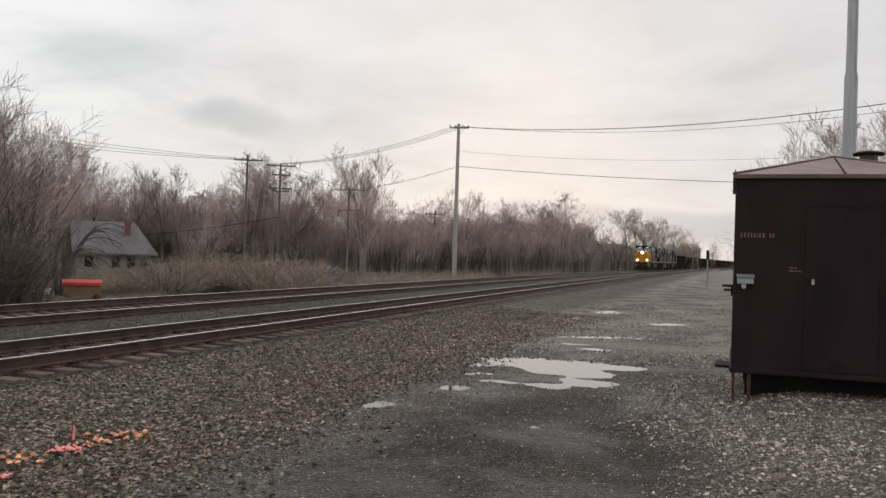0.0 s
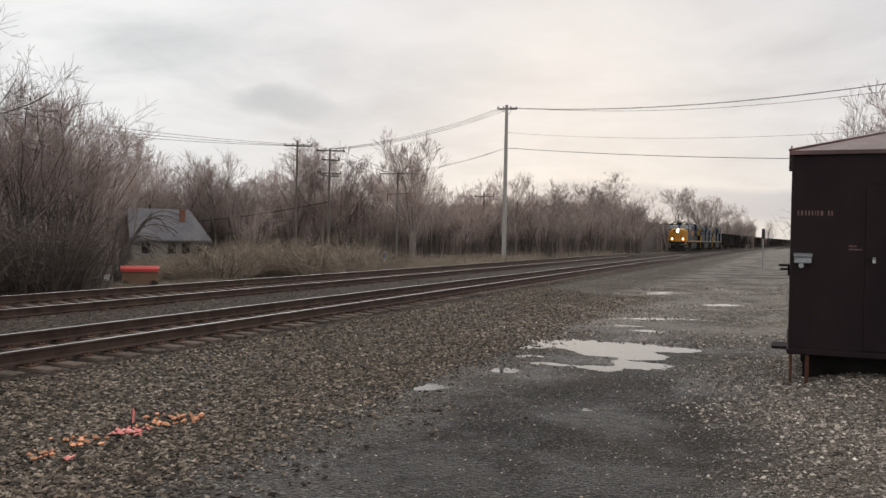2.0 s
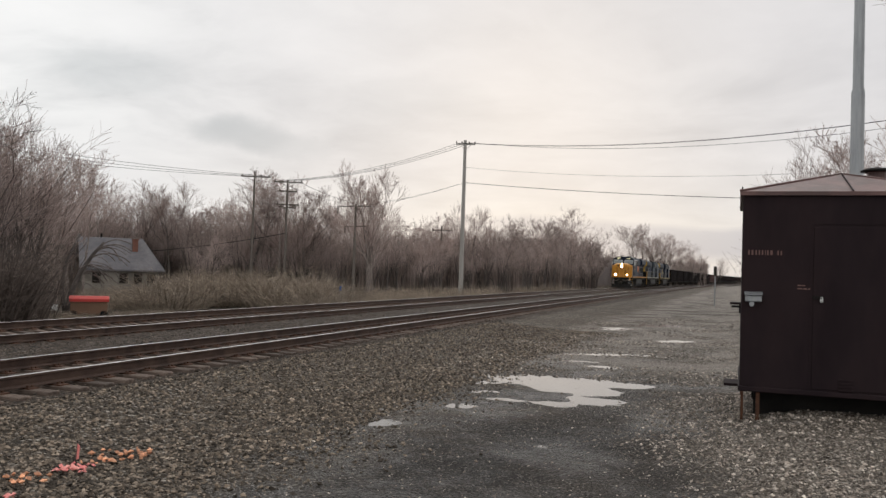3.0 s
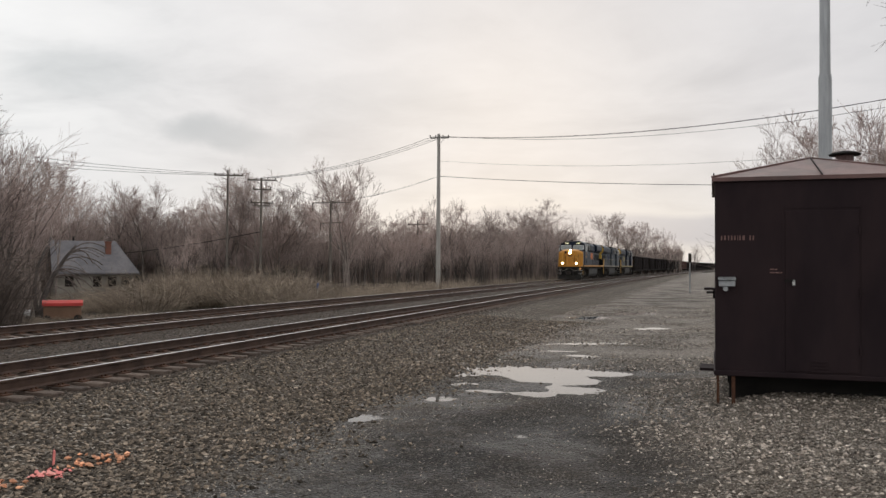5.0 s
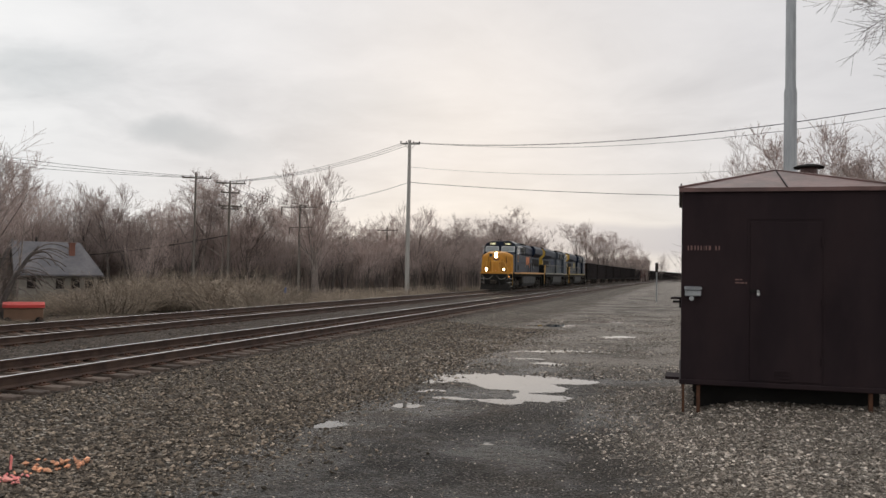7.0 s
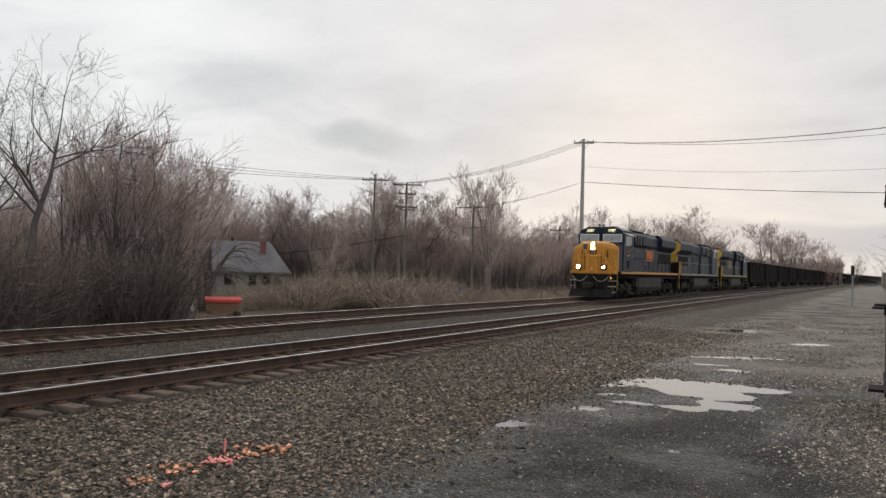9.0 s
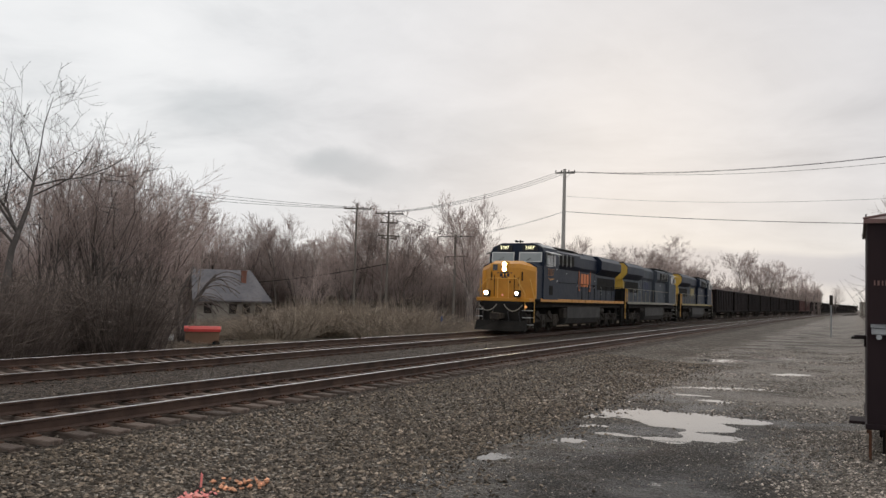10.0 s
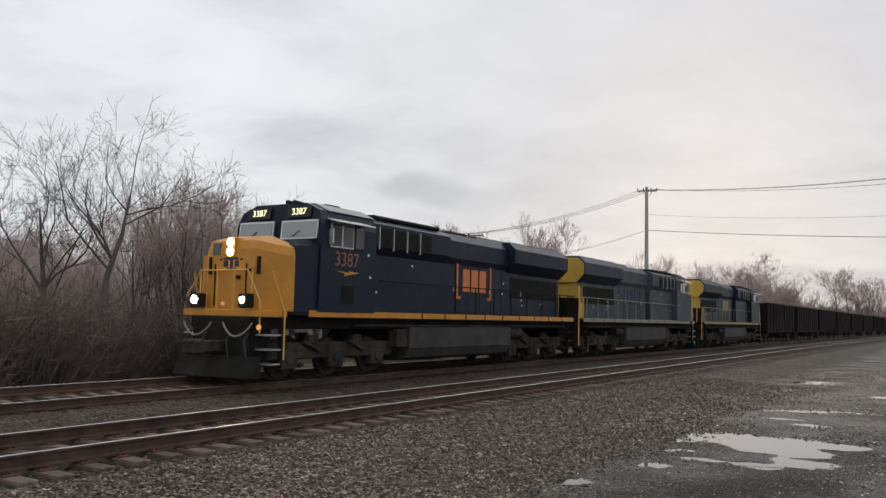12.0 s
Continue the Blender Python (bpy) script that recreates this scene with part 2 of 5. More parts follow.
GROUND = ground_material()
TRACK_STONE = material("oily_ballast", [(0.03, 0.022, 0.017), (0.08, 0.062, 0.048), (0.17, 0.14, 0.112)], 9.0, 0.85, per_island=0.6)
WATER = glass_material("puddle_water", (0.02, 0.02, 0.02), 0.02)
STONE = material("ballast_stone", [(0.055, 0.041, 0.03), (0.16, 0.125, 0.094), (0.32, 0.262, 0.206)], 9.0, 0.85, bump=0.4, bump_scale=60, per_island=0.72, stain=(0.10, 0.075, 0.05), stain_scale=0.5, stain_amount=0.45)
PALE_STONE = material("pale_gravel", [(0.10, 0.08, 0.064), (0.27, 0.228, 0.19), (0.55, 0.49, 0.43)], 9.0, 0.85, bump=0.4, bump_scale=60, per_island=0.65)
RAIL = material("rusty_rail", [(0.035, 0.021, 0.016), (0.07, 0.042, 0.032), (0.10, 0.062, 0.045)], 2.5, 0.7, 0.3, 0.3, 60)
RAIL_TOP = material("polished_rail_head", [(0.42, 0.41, 0.41), (0.55, 0.54, 0.54)], 6.0, 0.3, 0.9)
TIE = material("weathered_tie", [(0.05, 0.037, 0.03), (0.11, 0.08, 0.064), (0.19, 0.145, 0.12)], 5.0, 0.9, bump=0.6, bump_scale=40, stretch=(0.35, 4, 2), per_object=0.35)
PLATE = material("rusty_tie_plate", [(0.06, 0.03, 0.02), (0.13, 0.065, 0.04)], 6.0, 0.85, 0.3)
SHED = material("dark_brown_shed_paint", [(0.0165, 0.0105, 0.0125), (0.0245, 0.016, 0.018)], 2.2, 0.75, stain=(0.034, 0.021, 0.022), stain_scale=1.3, bump=0.12, bump_scale=14, spec=0.12, stretch=(1, 1, 0.35))
ROOF = material("brown_shed_roof", [(0.115, 0.062, 0.056), (0.17, 0.095, 0.086)], 2.6, 0.55, stain=(0.05, 0.035, 0.033), stain_scale=1.6, bump=0.15)
RUST = material("rusty_steel", [(0.05, 0.022, 0.013), (0.11, 0.048, 0.025)], 7.0, 0.85, 0.2, 0.3)
GALV = material("galvanised_steel", [(0.30, 0.31, 0.32), (0.40, 0.41, 0.42)], 4.0, 0.45, 0.6, stretch=(3, 3, 0.4))
ALU = material("dull_aluminium", [(0.42, 0.42, 0.41), (0.6, 0.6, 0.58)], 9.0, 0.4, 0.7)
POLE_PALE = material("pale_weathered_pole", [(0.30, 0.28, 0.26), (0.42, 0.40, 0.37)], 3.0, 0.85, bump=0.3, stretch=(6, 6, 0.25))
POLE_DARK = material("old_brown_pole", [(0.11, 0.093, 0.08), (0.21, 0.182, 0.16)], 3.0, 0.9, bump=0.3, stretch=(6, 6, 0.25))
WIRE = material("black_cable", [(0.03, 0.03, 0.03)], 3.0, 0.7)
CERAMIC = material("brown_insulator", [(0.10, 0.08, 0.07)], 3.0, 0.3)
BARK = material("grey_brown_bark", [(0.1, 0.08, 0.071), (0.19, 0.156, 0.139), (0.3, 0.256, 0.232)], 2.0, 0.95, bump=0.4, per_object=0.25, stretch=(2, 2, 0.6))
TWIG = material("reddish_twigs", [(0.32, 0.247, 0.224), (0.48, 0.388, 0.355)], 0.5, 0.95, per_object=0.3)
BRUSH = material("dry_brush", [(0.17, 0.135, 0.104), (0.29, 0.235, 0.182), (0.43, 0.35, 0.275)], 0.35, 0.95, per_object=0.3, per_island=0.3)
THICKET = material("dark_undergrowth", [(0.10, 0.077, 0.066), (0.18, 0.142, 0.122)], 0.3, 0.95, per_island=0.35, per_object=0.25)
GREY_BARK = material("dark_grey_bark", [(0.055, 0.047, 0.043), (0.12, 0.104, 0.096)], 2.0, 0.95, bump=0.4)
DARK_BRUSH = material("dark_thicket", [(0.21, 0.165, 0.145), (0.35, 0.282, 0.25)], 0.3, 0.95, per_island=0.3)
ORANGE_SPRAY = material("orange_marking_paint", [(0.65, 0.26, 0.13), (0.8, 0.42, 0.25)], 8.0, 0.7, per_island=0.4)
PINK_SPRAY = material("pink_marking_paint", [(0.8, 0.2, 0.2), (0.9, 0.42, 0.36)], 8.0, 0.7)
NAVY = material("dark_navy_paint", [(0.005, 0.0098, 0.0235), (0.0085, 0.015, 0.032)], 1.4, 0.5, stain=(0.015, 0.018, 0.026), stain_scale=0.7, stain_amount=0.4, bump=0.05, spec=0.22)
YELLOW = material("golden_yellow_paint", [(0.50, 0.215, 0.018), (0.60, 0.27, 0.028)], 1.6, 0.45, stain=(0.30, 0.135, 0.025), stain_scale=1.1, stain_amount=0.35)
YELLOW_END = material("bright_yellow_paint", [(0.50, 0.30, 0.035), (0.58, 0.37, 0.055)], 1.6, 0.5, stain=(0.36, 0.25, 0.07), stain_scale=1.1, stain_amount=0.4)
GREY_BODY = material("faded_grey_blue_paint", [(0.045, 0.054, 0.068), (0.075, 0.085, 0.1)], 1.3, 0.6, stain=(0.03, 0.032, 0.036), stain_scale=0.8, spec=0.2)
BLUE_OLD = material("faded_blue_paint", [(0.011, 0.017, 0.034), (0.02, 0.027, 0.048)], 1.3, 0.6, stain=(0.04, 0.045, 0.055), stain_scale=0.8)
SOOT = material("sooty_black_steel", [(0.010, 0.009, 0.0085), (0.022, 0.02, 0.018)], 2.0, 0.8, 0.0, spec=0.12, bump=0.2, bump_scale=12)
GRIME = material("grimy_truck_steel", [(0.018, 0.0155, 0.014), (0.048, 0.041, 0.036)], 2.5, 0.85, 0.0, spec=0.12, bump=0.3, bump_scale=14, stain=(0.10, 0.085, 0.07), stain_scale=1.2, stain_amount=0.4)
TANK = material("dusty_fuel_tank", [(0.042, 0.039, 0.038), (0.07, 0.066, 0.063)], 1.6, 0.7, 0.0, spec=0.2, bump=0.1, stain=(0.03, 0.028, 0.026), stain_scale=0.9)
WAGON = material("black_brown_wagon_paint", [(0.0075, 0.0055, 0.006), (0.014, 0.0105, 0.0105)], 1.2, 0.85, spec=0.1, bump=0.1, bump_scale=8, stain=(0.03, 0.02, 0.016), stain_scale=0.6, per_object=0.35)
RED_WAGON = material("oxide_red_wagon_paint", [(0.06, 0.02, 0.017), (0.085, 0.03, 0.024)], 1.2, 0.75)
HAND = material("light_handrail_paint", [(0.2, 0.185, 0.15), (0.28, 0.26, 0.21)], 4.0, 0.6)
YRAIL = material("yellow_handrail_paint", [(0.6, 0.33, 0.06), (0.7, 0.4, 0.1)], 4.0, 0.6)
# windscreen glass: the pale sky reflection is put into its base colour
SKY_PANE = glass_material("windscreen_glass", (0.24, 0.26, 0.26), 0.1)
DARK_PANE = glass_material("dark_cab_glass", (0.01, 0.01, 0.012), 0.06)
HOSE = material("dirty_air_hose", [(0.2, 0.18, 0.15), (0.28, 0.26, 0.22)], 6.0, 0.7)
WHITE = material("off_white_paint", [(0.7, 0.7, 0.68)], 3.0, 0.6)
ORANGE = material("orange_marking", [(0.55, 0.16, 0.045), (0.62, 0.2, 0.07)], 3.0, 0.6)
PALE_BLUE = material("pale_blue_marking", [(0.28, 0.33, 0.42)], 3.0, 0.6)
DULL_GOLD = material("dull_gold_marking", [(0.3, 0.24, 0.10)], 3.0, 0.6)
DARK_BLUE_MARK = material("dark_blue_marking", [(0.012, 0.02, 0.06)], 3.0, 0.6)
HEADLIGHT = lamp_glow("headlight_glow", (1.0, 0.80, 0.48), 150.0)
DITCH = lamp_glow("ditch_light_glow", (1.0, 0.74, 0.38), 130.0)
DIM_LAMP = lamp_glow("dim_lamp_glow", (1.0, 0.4, 0.3), 0.6)
NUMBER_GLOW = lamp_glow("number_board_glow", (1.0, 0.93, 0.55), 1.6)
BLACK = material("black_paint", [(0.008, 0.008, 0.008)], 3.0, 0.5)
RED = material("red_tarpaulin", [(0.46, 0.035, 0.03), (0.55, 0.06, 0.045)], 1.0, 0.6)
RUST_ORANGE = material("faded_orange_boards", [(0.17, 0.10, 0.065), (0.24, 0.14, 0.09)], 1.0, 0.8)
SHINGLE = material("grey_roof_shingles", [(0.13, 0.122, 0.13), (0.2, 0.188, 0.195)], 3.0, 0.85, stain=(0.09, 0.09, 0.1), stain_scale=0.5)
SIDING = material("dirty_white_siding", [(0.24, 0.22, 0.19), (0.34, 0.315, 0.275)], 1.0, 0.85, stain=(0.12, 0.1, 0.08), stain_scale=0.4)
BRICK = material("red_chimney_brick", [(0.16, 0.07, 0.05), (0.24, 0.11, 0.08)], 8.0, 0.9)
HILL = material("far_wooded_hill", [(0.14, 0.115, 0.106), (0.2, 0.166, 0.154)], 0.15, 1.0)
BLUE_SIGN = material("blue_marker", [(0.05, 0.12, 0.35)], 3.0, 0.6)

# ---- building helpers ----


class Form:
    """Gathers vertices and faces of one mesh."""

    def __init__(self):
        self.v, self.f = [], []

    def add(self, verts, faces):
        k = len(self.v)
        self.v.extend(verts)
        self.f.extend([tuple(i + k for i in f) for f in faces])
        return self

    def box(self, x0, x1, y0, y1, z0, z1, c=0.0):
        """A block with its upright and level edges cut by c."""
        if c <= 0:
            return self.add([(x, y, z) for z in (z0, z1) for y in (y0, y1) for x in (x0, x1)],
                            [(0, 2, 3, 1), (4, 5, 7, 6), (0, 1, 5, 4), (2, 6, 7, 3), (0, 4, 6, 2), (1, 3, 7, 5)])
        rings = []
        for z, d in ((z0, c), (z0 + c, 0), (z1 - c, 0), (z1, c)):
            a, b, p, q = x0 + d, x1 - d, y0 + d, y1 - d
            e = c * 0.6
            rings.append([(a + e, p, z), (b - e, p, z), (b, p + e, z), (b, q - e, z), (b - e, q, z), (a + e, q, z), (a, q - e, z), (a, p + e, z)])
        return self.rings(rings)

    def rings(self, rings, caps=True, closed=True):
        k, n = len(self.v), len(rings[0])
        for r in rings:
            self.v.extend(r)
        for i in range(len(rings) - 1):
            for j in range(n if closed else n - 1):
                a, b = k + i * n + j, k + i * n + (j + 1) % n
                self.f.append((a, b, b + n, a + n))
        if caps:
            self.f.append(tuple(reversed(range(k, k + n))))
            self.f.append(tuple(range(k + (len(rings) - 1) * n, k + len(rings) * n)))
        return self

    def prism(self, profile, lo, hi, axis="x"):
        """A closed outline of pairs, drawn out along an axis from lo to hi."""
        def place(d):
            return [{"x": (d, a, b), "y": (a, d, b), "z": (a, b, d)}[axis] for a, b in profile]
        return self.rings([place(lo), place(hi)])

    def tube(self, pts, r, sides=6, r1=None):
        """A round bar along points, its radius going from r to r1."""
        pts = [Vector(p) for p in pts]
        rings = []
        for i, p in enumerate(pts):
            d = (pts[min(i + 1, len(pts) - 1)] - pts[max(i - 1, 0)]).normalized()
            a = d.orthogonal().normalized() if i == 0 else (a - d * a.dot(d)).normalized()
            b = d.cross(a)
            rr = r if r1 is None else r + (r1 - r) * i / (len(pts) - 1)
            rings.append([tuple(p + (a * math.cos(2 * math.pi * k / sides) + b * math.sin(2 * math.pi * k / sides)) * rr) for k in range(sides)])
        return self.rings(rings)

    def disc(self, c, axis, r, depth, sides=14):
        c, d = Vector(c), Vector(axis).normalized() * depth / 2
        return self.tube([c - d, c + d], r, sides)

    def mesh(self, name, mat, smooth=False):
        me = bpy.data.meshes.new(name)
        me.from_pydata([tuple(p) for p in self.v], [], self.f)
        if mat:
            me.materials.append(mat)
        if smooth:
            me.polygons.foreach_set("use_smooth", [True] * len(me.polygons))
        me.validate()
        return me


def part(name, form, mat, parent, label="", smooth=False):
    ob = new(name, form.mesh(name, mat, smooth) if isinstance(form, Form) else form)
    ob.parent = parent
    if label:
        ob["label"] = label
    return ob


def thing(name, label, category, at=None, form=None, mat=None, group="", kind="", smooth=False):
    ob = new(name, form.mesh(name, mat, smooth) if form else None)
    if at is not None:
        ob.matrix_world = at
    return tagged(ob, label, category, group, kind)


def writing(name, text, size, mat, parent, at, label="", depth=0.006):
    """Raised letters in the built-in font, turned into a mesh."""
    cu = bpy.data.curves.new(name, "FONT")
    cu.body, cu.size, cu.extrude, cu.align_x, cu.align_y = text, size, depth, "CENTER", "CENTER"
    ob = bpy.data.objects.new(name, cu)
    me = bpy.data.meshes.new_from_object(ob)
    bpy.data.objects.remove(ob)
    me.materials.append(mat)
    o = part(name, me, None, parent, label)
    o.matrix_local = at
    return o


# ---- the line of the tracks ----
NEAR, FAR = -10.095, -15.81


def bend(y):
    """The gentle curve to the right that both tracks take in the distance."""
    return 9.8e-5 * max(0.0, y - 20.0) ** 2 - 0.014 * y


def bend_turn(y):
    return math.degrees(math.atan(1.96e-4 * max(0.0, y - 20.0) - 0.014))


def wave(x, y, s, seed=0.0):
    return noise.noise(Vector((x * s + seed, y * s - seed, seed)))


# middle, half sizes and depth of the hollows in the lane
HOLLOWS = [(-3.6, 16.2, 0.75, 0.85, 0.05), (-2.7, 16.3, 0.75, 0.7, 0.05), (-2.0, 16.5, 0.42, 0.4, 0.042), (-2.35, 15.2, 0.32, 0.5, 0.036), (-3.2, 15.4, 0.3, 0.4, 0.03), (-2.2, 14.1, 0.42, 0.38, 0.046), (-2.75, 13.5, 0.32, 0.26, 0.042),
           (-4.1, 14.2, 0.28, 0.22, 0.036), (-3.6, 13.5, 0.3, 0.14, 0.03), (-4.05, 12.5, 0.24, 0.2, 0.038), (-4.5, 10.6, 0.2, 0.3, 0.032), (-3.4, 22.7, 0.4, 0.3, 0.045), (-2.4, 23.1, 0.55, 0.22, 0.036), (-4.2, 22.2, 0.25, 0.25, 0.034),
           (-2.0, 29.0, 0.5, 0.5, 0.042), (-3.6, 20.5, 0.5, 0.2, 0.034), (-2.9, 19.6, 0.3, 0.2, 0.034), (-4.4, 34.0, 0.9, 1.0, 0.036), (-3.2, 38.0, 0.8, 1.2, 0.034), (-5.0, 29.5, 0.5, 0.5, 0.03)]
LANE_Z = -0.43
WATER_Z = -0.441


def ground_z(x, y):
    u = x - bend(y) if x < -4.0 else x
    pts = ((-400, -2.6), (-60, -1.95), (-33, -1.25), (-24, -0.9), (-20.2, -0.75), (-18.7, -0.27), (-13.9, -0.29), (-12.6, -0.28), (-8.4, -0.26), (-7.5, -0.31), (-5.9, LANE_Z), (-0.7, LANE_Z), (0.0, -0.36), (0.9, -0.17), (4.5, -0.15), (12, -0.5), (400, -1.0))
    z = pts[-1][1]
    for (a, za), (b, zb) in zip(pts, pts[1:]):
        if u < b:
            z = za + (zb - za) * max(0.0, (u - a) / (b - a))
            break
    near = 1.0 if y < 60 else max(0.0, 1 - (y - 60) / 80)
    z += near * (0.012 * wave(x, y, 0.7) + 0.009 * wave(x, y, 2.1, 3.0) + 0.006 * wave(x, y, 6.0, 7.0))
    if -6 < x < 1 and 7 < y < 42:
        for cx, cy, rx, ry, d in HOLLOWS:
            r = ((x - cx) / rx) ** 2 + ((y - cy) / ry) ** 2
            if r < 4:
                z -= d * math.exp(-r * 1.1) * (1.0 + 1.3 * wave(x, y, 1.6, 11.0) + 0.35 * wave(x, y, 4.5, 5.0))
    return z


def ground():
    def steps(lo, hi, d, reach_lo, reach_hi, grow):
        mid = list(np.arange(lo, hi, d))
        a, s = [], d
        while not a or a[-1] > reach_lo:
            s *= grow
            a.append((a[-1] if a else lo) - s)
        b, s = [], d
        while not b or b[-1] < reach_hi:
            s *= grow
            b.append((b[-1] if b else hi) + s)
        return a[::-1] + mid + b
    xs = steps(-19.8, 3.2, 0.085, -2500, 2500, 1.11)
    ys = steps(6.0, 27.0, 0.085, -400, 3500, 1.07)
    # columns follow the bend of the line, so that its shoulder stays even
    verts = []
    for y in ys:
        for x in xs:
            xx = x + (bend(min(y, 600)) if -60 < x < -6 else 0.0)
            verts.append((xx, y, ground_z(xx, y) if -80 < x < 60 and y < 700 else (-1.4 if x < 0 else -1.0)))
    n = len(xs)
    faces = [(j * n + i, j * n + i + 1, (j + 1) * n + i + 1, (j + 1) * n + i) for j in range(len(ys) - 1) for i in range(n - 1)]
    f = Form().add(verts, faces)
    thing("ground", "wet grey gravel yard and ballast beside the tracks", "ground", form=f, mat=GROUND, kind="structure", smooth=True)
    for k, (x0, x1, y0, y1) in enumerate(((-5.0, -1.0, 9.9, 18.0), (-5.2, -1.0, 18.8, 25.0), (-6.2, -1.2, 27.5, 41.0))):
        w = Form().add([(x0, y0, WATER_Z), (x1, y0, WATER_Z), (x1, y1, WATER_Z), (x0, y1, WATER_Z)], [(0, 1, 2, 3)])
        thing("puddle_water", "shallow rain puddles lying in the gravel lane", "puddle", form=w, mat=WATER, kind="structure")


ground()


def line_points(x, y0, y1, z):
    ys = [y0]
    while ys[-1] < y1:
        ys.append(ys[-1] + (6.0 if ys[-1] < 150 else 15.0))
    return [(x + bend(y), y, z) for y in ys]


def track(centre, z_near, z_far, label):
    """Two rails on tie plates and wooden ties. z_near, z_far: the tops of the rail heads."""
    root = thing("railway_track", label, "railway track", kind="structure")
    tilt = math.degrees(math.atan2(z_far - z_near, 1.5))
    for side, z in ((0.75, z_near), (-0.75, z_far)):
        prof = [(-0.07, -0.18), (0.07, -0.18), (0.07, -0.165), (0.012, -0.14), (0.012, -0.045), (0.037, -0.035), (0.037, -0.006), (0.028, -0.003), (-0.028, -0.003), (-0.037, -0.006), (-0.037, -0.035), (-0.012, -0.045), (-0.012, -0.14), (-0.07, -0.165)]
        pts = line_points(centre + side, -40, 900, z)
        part("rail", Form().rings([[(x + a, y, zz + b) for a, b in prof] for x, y, zz in pts]), RAIL, root, "rusty steel rail")
        head = [(-0.029, -0.0025), (0.029, -0.0025), (0.026, 0.0), (-0.026, 0.0)]
        part("rail_head", Form().rings([[(x + a, y, zz + b) for a, b in head] for x, y, zz in pts]), RAIL_TOP, root, "shiny worn rail head")
    me = Form().box(-1.3, 1.3, -0.115, 0.115, -0.17, 0, 0.012).mesh("tie", TIE)
    plate = Form()
    for s in (-0.75, 0.75):
        plate.box(s - 0.19, s + 0.19, -0.09, 0.09, 0.0, 0.018)
        for a in (-0.11, 0.11):
            plate.box(s + a - 0.015, s + a + 0.015, -0.06, -0.03, 0.018, 0.045)
            plate.box(s + a - 0.015, s + a + 0.015, 0.03, 0.06, 0.018, 0.045)
    plate_me = plate.mesh("tie_plate", PLATE)
    rnd = random.Random(5)
    zc = (z_near + z_far) / 2 - 0.2
    y, k = 3.0, 0
    rest = Form()
    while y < 260:
        m = pose(centre + bend(y) + rnd.uniform(-0.04, 0.04), y, zc + rnd.uniform(-0.012, 0.004), 0, tilt, rnd.uniform(-1.2, 1.2) - bend_turn(y))
        if y < 75:
            t = part("tie", me, None, root)
            t.matrix_local = m
            p = part("tie_plate", plate_me, None, t)
        else:
            rest.box(centre + bend(y) - 1.3, centre + bend(y) + 1.3, y - 0.115, y + 0.115, zc - 0.17, zc)
        y += 0.52 + rnd.uniform(-0.03, 0.03)
    tagged(part("far_ties", rest, TIE, root), kind="stuff")
    return root


track(NEAR, 0.0, 0.016, "near railway track with rusty rails on wooden ties")
track(FAR, -0.079, 0.069, "far railway track with rusty rails on wooden ties")

# ---- loose stones ----


def stones(name, label, mat, count, place, size, seed):
    """Many small broken stones in one mesh. place(rnd) gives x, y; size(rnd) a radius."""
    rs = np.random.RandomState(seed)
    rnd = random.Random(seed)
    base = np.array([(1, 0, 0), (-1, 0, 0), (0, 1, 0), (0, -1, 0), (0, 0, 1), (0, 0, -1)], float)
    tri = np.array([(0, 2, 4), (2, 1, 4), (1, 3, 4), (3, 0, 4), (2, 0, 5), (1, 2, 5), (3, 1, 5), (0, 3, 5)])
    V, F = [], []
    for i in range(count):
        x, y = place(rnd)
        r = size(rnd)
        a, c, d = rs.uniform(0, 6.28), rs.normal(0, 0.3), rs.normal(0, 0.3)
        q = np.array(((math.cos(a), math.sin(a), c * 0.7), (-math.sin(a), math.cos(a), d * 0.7), (-c, -d, 1.0)))
        v = (base * rs.uniform(0.55, 1.25, (6, 1)) * np.array((1.15, rs.uniform(0.6, 1.0), rs.uniform(0.4, 0.75)))) @ q * r
        v += np.array((x, y, ground_z(x, y) + r * 0.25))
        V.append(v)
        F.append(tri + 6 * i)
    me = bpy.data.meshes.new(name)
    V, F = np.concatenate(V), np.concatenate(F)
    me.from_pydata(V.tolist(), [], F.tolist())
    me.materials.append(mat)
    tagged(new(name, me), label, "gravel", kind="stuff")


def ballast_place(rnd):
    y = 4.5 + 27 * rnd.random() ** 1.6
    x = -8.75 + 4.1 * rnd.random() ** 1.15
    if rnd.random() < 0.25:
        x = -5.3 + rnd.gauss(0, 0.7) + 1.0 * wave(x, y, 0.5)
    return x, y


def lane_place(rnd):
    return rnd.uniform(-5.6, 0.6), 5.5 + 26 * rnd.random() ** 1.25


def upper_lane_place(rnd):
    while True:
        x, y = rnd.uniform(-6.2, 1.2), 17.0 + 28 * rnd.random() ** 1.3
        if wave(x, y, 0.45, 21.0) + 0.5 * wave(x, y, 1.3, 2.0) > rnd.uniform(-0.25, 0.45):
            return x, y


def shed_place(rnd):
    y = 6.0 + 10 * rnd.random()
    edge = -0.2 if y > 11.5 else -0.2 + (11.5 - y) * 0.26
    return rnd.uniform(edge, 4.8) if rnd.random() < 0.72 else edge + rnd.gauss(-0.2, 0.5) + 0.5 * wave(0, y, 0.6), y


def between_place(rnd):
    return (rnd.uniform(-13.2, -8.8) if rnd.random() < 0.8 else rnd.uniform(-18.4, -13.2)), 5.0 + 32 * rnd.random() ** 1.4


